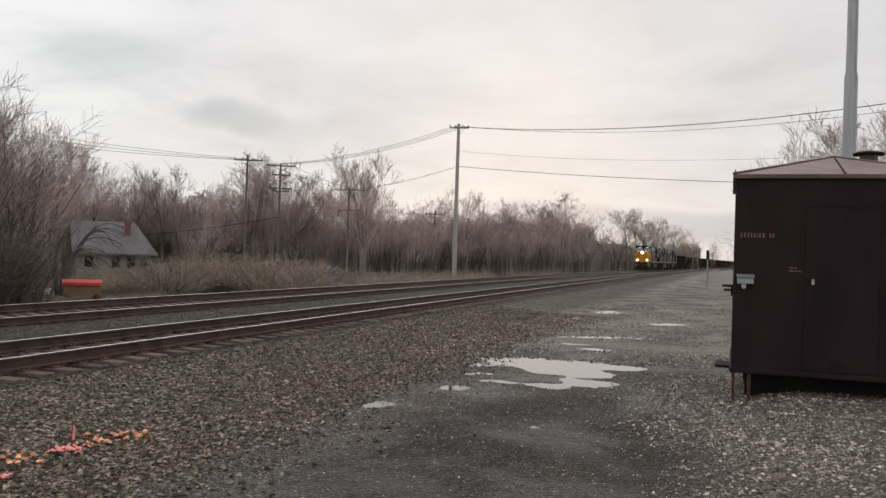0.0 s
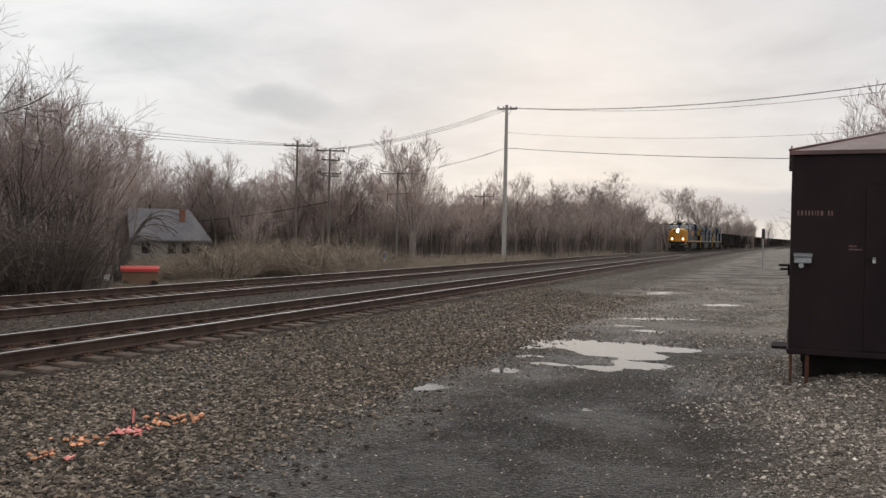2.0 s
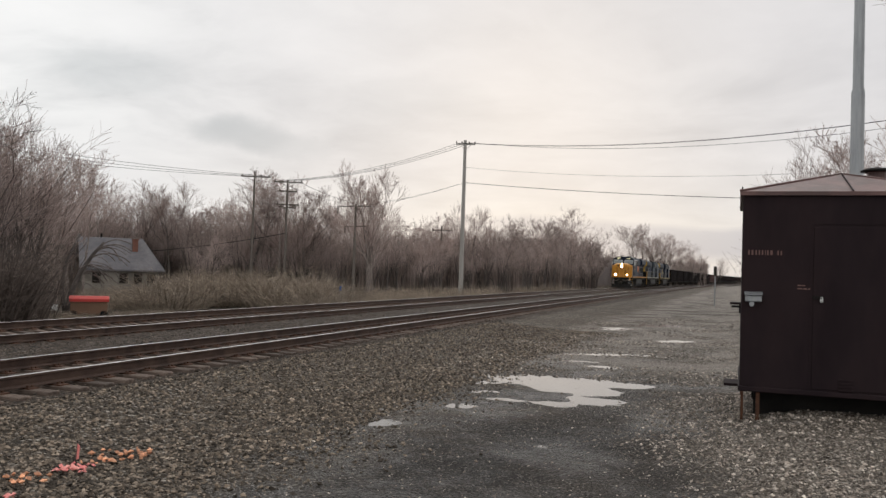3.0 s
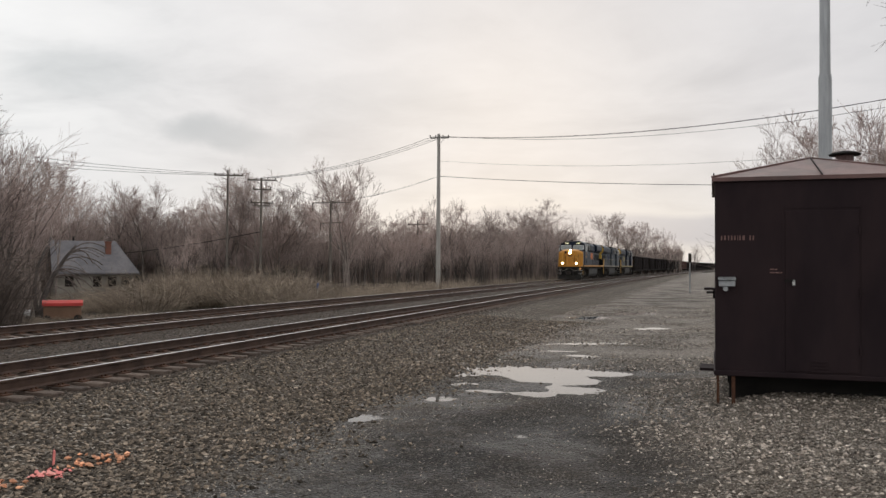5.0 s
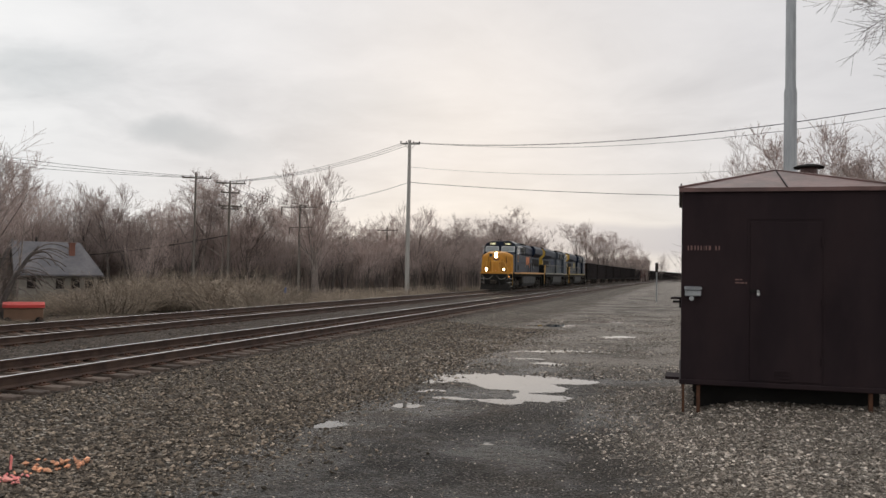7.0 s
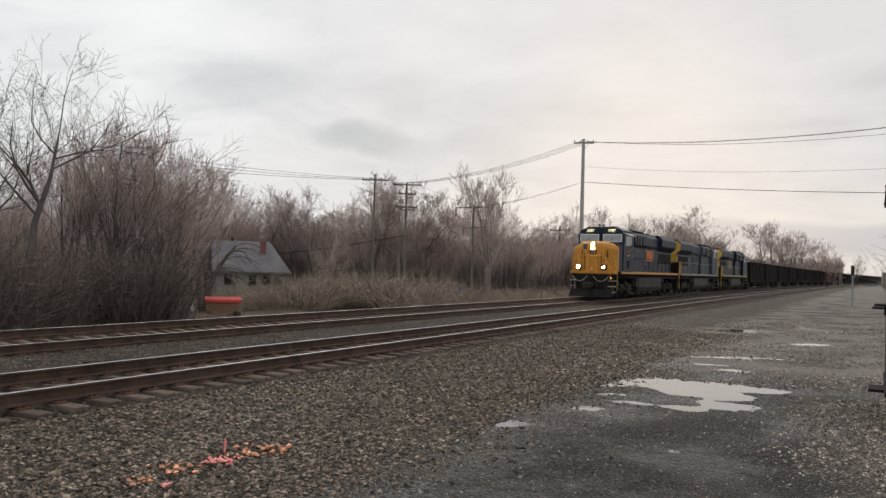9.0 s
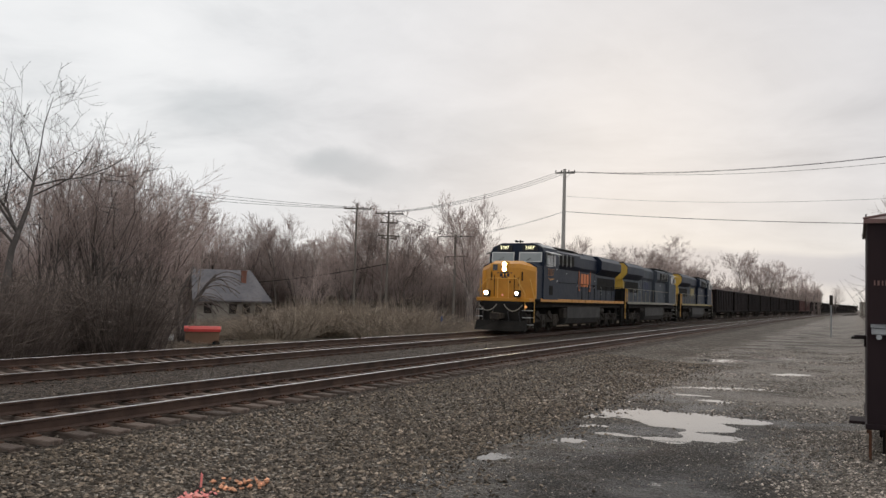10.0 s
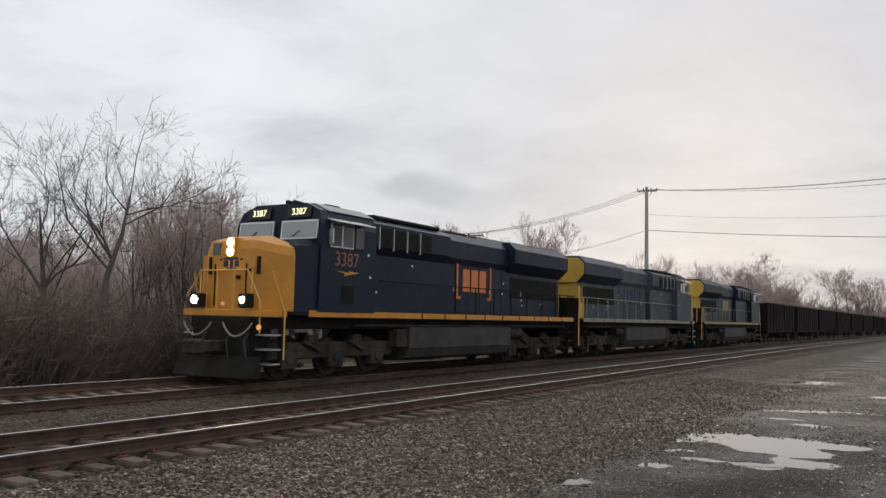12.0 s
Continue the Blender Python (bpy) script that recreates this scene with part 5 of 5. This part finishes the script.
    part("horn", Form().tube([(-0.2, 4.3, 4.72), (-0.2, 4.3, 4.86)], 0.04, 6).tube([(-0.35, 4.05, 4.88), (-0.35, 4.5, 4.88)], 0.07, 8, 0.03).tube([(-0.1, 4.05, 4.88), (-0.1, 4.5, 4.88)], 0.06, 8, 0.03), SOOT, cab_ob)
    part("antenna_dome", Form().box(0.3, 0.8, 4.4, 5.0, 4.7, 4.82, 0.04), SOOT, cab_ob)
    # hood in sections
    hood = part("equipment_hood", Form().prism([(-1.25, 1.76), (-1.25, 3.5), (-1.42, 3.75), (-1.42, 4.4), (-1.1, 4.58), (1.1, 4.58), (1.42, 4.4), (1.42, 3.75), (1.25, 3.5), (1.25, 1.76)], 5.7, 9.9, "y"), body, root)
    for s in (-1, 1):
        for y in (6.0, 6.7, 7.4, 8.1):
            part("louvre_frame", Form().box(*sorted((s * 1.42, s * 1.45)), y, y + 0.62, 3.72, 4.28), SOOT, hood)
            part("louvre_edge", Form().box(*sorted((s * 1.42, s * 1.47)), y - 0.04, y - 0.01, 3.65, 4.32), ALU, hood)
    part("brake_hood", Form().box(-1.2, 1.2, 6.0, 9.6, 4.56, 4.70, 0.05), SOOT, hood)
    eng = part("engine_hood", Form().prism([(-1.0, 1.76), (-1.0, 3.5), (-1.12, 3.75), (-1.12, 4.35), (-0.85, 4.62), (0.85, 4.62), (1.12, 4.35), (1.12, 3.75), (1.0, 3.5), (1.0, 1.76)], 9.9, 19.45, "y"), body, root)
    for s in (-1, 1):
        for k in range(7):
            y = 10.05 + k * 0.84
            part("hood_door", Form().box(*sorted((s * 0.995, s * 1.02)), y, y + 0.8, 1.9, 3.55), body, eng)
            part("latch", Form().box(*sorted((s * 1.015, s * 1.04)), y + 0.7, y + 0.74, 2.6, 2.75), ALU if k % 3 == 0 else SOOT, eng)
    part("exhaust_stack", Form().box(-0.45, 0.45, 11.4, 12.6, 4.6, 4.8, 0.05), SOOT, eng)
    part("roof_hatch", Form().prism([(-0.95, 4.5), (-0.75, 4.72), (0.75, 4.72), (0.95, 4.5)], 12.6, 15.2, "y"), hood_top, eng)
    # radiator cabin with flared wings
    wing = [(-1.0, 3.45), (-1.4, 3.85), (-1.42, 4.38), (-1.12, 4.66), (1.12, 4.66), (1.42, 4.38), (1.4, 3.85), (1.0, 3.45)]
    rad = part("radiator_wing", Form().prism(wing, 14.6, 19.55, "y"), hood_top, root, "flared radiator cabin")
    part("radiator_grille", Form().prism([(-1.1, 4.65), (-1.05, 4.7), (1.05, 4.7), (1.1, 4.65)], 14.9, 19.4, "y"), GRIME, rad)
    for s in (-1, 1):
        part("screen", Form().box(*sorted((s * 1.0, s * 1.03)), 14.9, 19.2, 2.5, 3.3), SOOT, rad)
    part("end_panel", Form().box(-1.0, 1.0, 19.45, 19.49, 1.8, 3.9).prism([(-1.0, 3.45), (-1.36, 3.85), (-1.38, 4.32), (-1.08, 4.6), (1.08, 4.6), (1.38, 4.32), (1.36, 3.85), (1.0, 3.45)], 19.56, 19.59, "y") if not lead else Form().box(-0.9, 0.9, 19.45, 19.49, 1.8, 3.9), end_mat, root)
    if not lead:
        part("end_side", Form().box(0.998, 1.03, 18.9, 19.47, 1.8, 3.3).box(-1.03, -0.998, 18.9, 19.47, 1.8, 3.3).box(-1.03, 1.03, 19.4, 19.47, 1.8, 3.2), end_mat, root, "yellow painted hood end")
    # markings on the flanks: the railway's mark as plain shapes
    mark = {"lead": ORANGE, "grey": DARK_BLUE_MARK, "navy": DULL_GOLD}[scheme]
    for s in (-1, 1):
        def flat(name, y0, y1, z0, z1, x=1.03, mat=mark):
            part(name, Form().box(*sorted((s * x, s * (x + 0.012))), y0, y1, z0, z1), mat, root)
        y = 10.95
        flat("mark_bar", y, y + 0.1, 2.35, 3.7)
        flat("mark_bar", y, y + 0.28, 3.6, 3.7)
        flat("mark_bar", y, y + 0.28, 2.35, 2.45)
        flat("mark_bar", y + 2.35, y + 2.45, 2.35, 3.7)
        flat("mark_bar", y + 2.17, y + 2.45, 3.6, 3.7)
        flat("mark_bar", y + 2.17, y + 2.45, 2.35, 2.45)
        for k in range(3):
            flat("mark_block", y + 0.42 + k * 0.58, y + 0.88 + k * 0.58, 2.62, 3.42)
        if lead:
            writing("road_number", "3387", 0.55, ORANGE_DIM, root, pose(s * 1.565, 4.4, 3.2, 90, 0, 90 * s), "dull orange road number", 0.004)
            part("lightning_bar", Form().prism([(3.9, 2.90), (4.55, 2.86), (4.5, 2.91), (4.95, 2.88), (4.3, 2.76), (4.35, 2.83)], *sorted((s * 1.555, s * 1.562)), "x"), YELLOW, root)
            part("battery_door", Form().box(*sorted((s * 1.55, s * 1.56)), 4.2, 4.75, 2.0, 2.5), SOOT, root)
        for y, z in ((5.3, 3.38), (7.9, 3.25), (5.4, 2.75), (6.1, 2.35), (14.3, 3.0), (14.2, 2.6), (15.8, 2.4), (15.85, 2.2), (17.6, 2.3)):
            part("placard", Form().box(*sorted((s * (1.56 if y < 5.7 else 1.26 if y < 9.8 else 1.045), s * (1.57 if y < 5.7 else 1.27 if y < 9.8 else 1.055))), y, y + 0.07, z, z + 0.07), WHITE, root)
    # walkway handrails
    for s in (-1, 1):
        posts = [((s * 1.48, y, 1.76), (s * 1.48, y, 2.75)) for y in np.arange(10.2, 19.9, 1.32)]
        handrail(root, [(s * 1.48, 6.0, 2.72), (s * 1.48, 9.9, 2.74), (s * 1.48, 20.1, 2.75)], posts, SOOT if lead else HAND)
        handrail(root, [(s * 1.5, 2.15, 0.55), (s * 1.5, 2.15, 1.75), (s * 1.42, 1.9, 2.45), (s * 1.38, 1.8, 2.75)], [], YRAIL if lead else HAND, 0.024)
        handrail(root, [(s * 1.45, 20.3, 0.55), (s * 1.45, 20.3, 1.75), (s * 1.42, 20.1, 2.75)], [((s * 1.45, 19.8, 1.76), (s * 1.45, 19.8, 2.75)), ((s * 1.1, 20.25, 1.76), (s * 1.1, 20.25, 2.8)), ((s * 0.7, 20.25, 1.76), (s * 0.7, 20.25, 2.8))], SOOT if lead else YRAIL, 0.03)
        part("end_panel_plate", Form().box(*sorted((s * 0.75, s * 1.4)), 20.2, 20.23, 1.78, 2.7), SOOT, root)
    handrail(root, [(-1.4, 1.6, 2.1), (-0.9, 1.6, 2.78), (0.75, 1.6, 2.78), (1.2, 1.6, 2.0), (1.2, 1.62, 1.2)], [((x, 1.6, 1.76), (x, 1.6, 2.78)) for x in (-0.9, -0.3, 0.3, 0.9)], YRAIL if lead else HAND, 0.022)
    # front platform, steps, pilot and plough
    for y0, flip in ((1.55, 1), (20.0, -1)):
        part("end_platform", Form().box(-1.45, 1.45, min(y0, y0 + 0.75 * flip), max(y0, y0 + 0.75 * flip), 1.6, 1.78, 0.02), nose_mat if flip > 0 else SOOT, root, "yellow front platform edge" if flip > 0 else "")
        part("pilot", Form().box(-0.98, 0.98, min(y0, y0 + 0.1 * flip) - 0.05, max(y0, y0 + 0.1 * flip) + 0.05, 0.55, 1.6, 0.02), SOOT, root)
        for s in (-1, 1):
            for z in (0.42, 0.78, 1.14):
                part("step", Form().box(*sorted((s * 1.0, s * 1.5)), min(y0 + 0.1 * flip, y0 + 0.5 * flip), max(y0 + 0.1 * flip, y0 + 0.5 * flip), z, z + 0.035), ALU if flip > 0 else GRIME, root, "worn steel step edge")
            part("step_side", Form().box(*sorted((s * 1.0, s * 1.04)), min(y0, y0 + 0.6 * flip), max(y0, y0 + 0.6 * flip), 0.35, 1.6).box(*sorted((s * 1.36, s * 1.5)), y0 + 0.55 * flip - 0.02, y0 + 0.55 * flip + 0.02, 0.35, 1.6), SOOT, root)
        cp = part("coupler", Form().box(-0.16, 0.16, min(y0, y0 - 0.7 * flip), max(y0, y0 - 0.7 * flip), 0.72, 1.0, 0.03).box(-0.24, 0.22, y0 - 0.9 * flip - 0.14, y0 - 0.9 * flip + 0.2, 0.66, 1.04, 0.06), GRIME, root)
    part("plough", Form().rings([[(-1.4, 1.25, 0.12), (0, 0.9, 0.12), (1.4, 1.25, 0.12), (1.4, 1.52, 0.12), (-1.4, 1.52, 0.12)], [(-1.35, 1.44, 0.62), (0, 1.25, 0.62), (1.35, 1.44, 0.62), (1.35, 1.52, 0.62), (-1.35, 1.52, 0.62)]]), SOOT, root, "black steel snow plough")
    for k, (x, w) in enumerate(((-0.75, 0.5), (0.65, 0.5))):
        pts = [(x - w + 2 * w * t, 1.42 - 0.06 * math.sin(t * 3), 1.45 - 0.34 * math.sin(math.pi * t) ** 0.8) for t in np.linspace(0, 1, 12)]
        part("hose", Form().tube(pts, 0.024, 6), HOSE, root, "pale air hose looped on the pilot")
    for x in (-1.0, -0.45, 0.4, 1.0):
        part("brake_hose", Form().tube([(x, 1.46, 1.2), (x, 1.32, 1.0), (x + 0.1, 1.29, 0.6)], 0.03, 6), BLACK, root)
    for s in (-1, 1):
        d = part("ditch_light", Form().box(s * 0.84 - 0.15, s * 0.84 + 0.15, 1.36, 1.62, 1.82, 2.18, 0.03), SOOT, root, "ditch light on the front platform")
        part("lens", Form().disc((s * 0.84, 1.354, 2.02), (0, 1, 0), 0.105 if s < 0 else 0.085, 0.006, 14), DITCH if lead else DARK_PANE, d)
    if lead:
        part("marker_lamp", Form().disc((0.0, 1.53, 1.92), (0, 1, 0), 0.05, 0.04, 10), DIM_LAMP, root)
        part("class_lamp", Form().disc((1.3, 1.49, 1.35), (0, 1, 0), 0.07, 0.03, 10), DIM_AMBER, root)
    # fuel tank, air tanks
    tank = [(-1.46, 0.72), (-1.46, 1.36), (1.46, 1.36), (1.46, 0.72), (1.3, 0.42), (1.0, 0.32), (-1.0, 0.32), (-1.3, 0.42)]
    part("fuel_tank", Form().prism(tank, 7.6, 14.2, "y"), TANK, root, "long dusty grey fuel tank")
    for s in (-1, 1):
        part("air_tank", Form().tube([(s * 1.2, 14.4, 1.15), (s * 1.2, 15.4, 1.15)], 0.2, 12), GRIME, root)
        part("equipment_box", Form().box(*sorted((s * 1.15, s * 1.45)), 6.95, 7.5, 0.75, 1.3, 0.03), GRIME, root)
        part("pipe_run", Form().tube([(s * 1.38, 5.0, 1.4), (s * 1.38, 19.4, 1.4)], 0.035, 6), GRIME, root)
    wheels = []
    for yc in (4.6, 16.9):
        truck(root, yc, (-1.85, 0, 1.85))
        for a in (-1.85, 0, 1.85):
            wheels.append(wheelset(root, yc + a))
    lengthen(root, LOCO_LENGTH / DRAWN_LENGTH, set())
    return root, wheels


def wagon(mat, label):
    """A high-sided open wagon with ribs, 16.2 m over couplers."""
    root = thing("gondola_wagon", label, "railway wagon", group="wagons of the train")
    part("side_wall", Form().box(1.42, 1.5, 0.6, 15.6, 1.0, 3.55).box(1.40, 1.56, 0.55, 15.65, 3.5, 3.66).box(1.4, 1.54, 0.55, 15.65, 0.95, 1.15), mat, root)
    part("side_wall", Form().box(-1.5, -1.42, 0.6, 15.6, 1.0, 3.55).box(-1.56, -1.40, 0.55, 15.65, 3.5, 3.66).box(-1.54, -1.4, 0.55, 15.65, 0.95, 1.15), mat, root)
    part("end_wall", Form().box(-1.45, 1.45, 0.55, 0.63, 1.0, 3.6), mat, root)
    part("end_wall", Form().box(-1.45, 1.45, 15.57, 15.65, 1.0, 3.6), mat, root)
    part("floor_plate", Form().box(-1.42, 1.42, 0.6, 15.6, 1.0, 1.12).box(-0.3, 0.3, 0.2, 16.0, 0.75, 1.0), mat, root)
    rib = Form().box(-0.05, 0.06, -0.07, 0.07, 1.0, 3.55, 0.01).mesh("rib", mat)
    for s in (-1, 1):
        for k in range(11):
            r = part("rib", rib, None, root)
            r.matrix_local = pose(s * 1.5, 0.8 + k * 1.44, 0)
    part("coal_load", Form().rings([[(-1.4, 0.65, 3.1), (1.4, 0.65, 3.1), (1.4, 15.55, 3.1), (-1.4, 15.55, 3.1)], [(-0.7, 2.0, 3.42), (0.7, 2.0, 3.42), (0.7, 14.2, 3.42), (-0.7, 14.2, 3.42)]]), SOOT, root)
    for y in (0.0, 15.9):
        part("coupler", Form().box(-0.14, 0.14, y, y + 0.35, 0.74, 0.98, 0.03), GRIME, root)
    for yc in (2.3, 13.9):
        for side in (-1.0, 1.0):
            part("truck_frame", Form().box(side - 0.08, side + 0.08, yc - 1.25, yc + 1.25, 0.55, 0.85, 0.04).box(side - 0.1, side + 0.1, yc - 0.45, yc + 0.45, 0.35, 0.8, 0.04), GRIME, root)
        for a in (-0.89, 0.89):
            wheelset(root, yc + a, 0.46)
    return root


ALU_DULL = material("worn_pale_roof_paint", [(0.14, 0.145, 0.15), (0.25, 0.255, 0.26)], 3.0, 0.55, 0.2)
ORANGE_DIM = material("dull_orange_figures", [(0.22, 0.11, 0.06), (0.28, 0.14, 0.07)], 3.0, 0.6)
DIM_AMBER = lamp_glow("amber_lamp_glow", (1.0, 0.45, 0.15), 0.8)

lead_loco, lead_wheels = locomotive("lead")
grey_loco, grey_wheels = locomotive("grey")
navy_loco, navy_wheels = locomotive("navy")
WAGONS = 24
first_wagon = wagon(WAGON, "black high-sided open freight wagon with ribbed walls")
red_wagon = wagon(RED_WAGON, "oxide red high-sided open freight wagon")
wagons = [first_wagon]
for k in range(1, WAGONS):
    wagons.append(copy_thing(first_wagon if k not in (8, 9) else red_wagon, pose(0, 0, 0)) if k != 8 else red_wagon)

# ---- what moves ----
SPEED = 12.347
START = 161.75


def front(t):
    """Where the leading coupler stands along the line at t seconds."""
    return START - SPEED * t


def riding(s, turned, length):
    """A vehicle whose front coupler is at s; turned: it runs with its nose to the rear."""
    mid = s + length / 2
    m = pose(FAR + bend(mid), mid, -0.005, 0, 0, -bend_turn(mid))
    return m @ pose(0, length / 2, 0, 0, 0, 180) if turned else m @ pose(0, -length / 2, 0)


def motions():
    times = [k * 1.0 for k in range(13)]
    offset = 0.0
    for ob, turned in ((lead_loco, False), (grey_loco, True), (navy_loco, True)):
        walk(ob, [(t, riding(front(t) + offset, turned, LOCO_LENGTH)) for t in times])
        offset += LOCO_LENGTH
    for ob in wagons:
        walk(ob, [(t, riding(front(t) + offset, False, 16.2)) for t in times])
        offset += 16.2
    # the wheels roll: one turn in 3.33 m
    step = 1 / 30
    for wheels, sign in ((lead_wheels, 1), (grey_wheels, -1), (navy_wheels, -1)):
        for w in wheels:
            y = w.location.y
            walk(w, [(k * step, pose(0, y, 0.53, sign * math.degrees(SPEED * k * step / 0.53))) for k in range(361)])


motions()
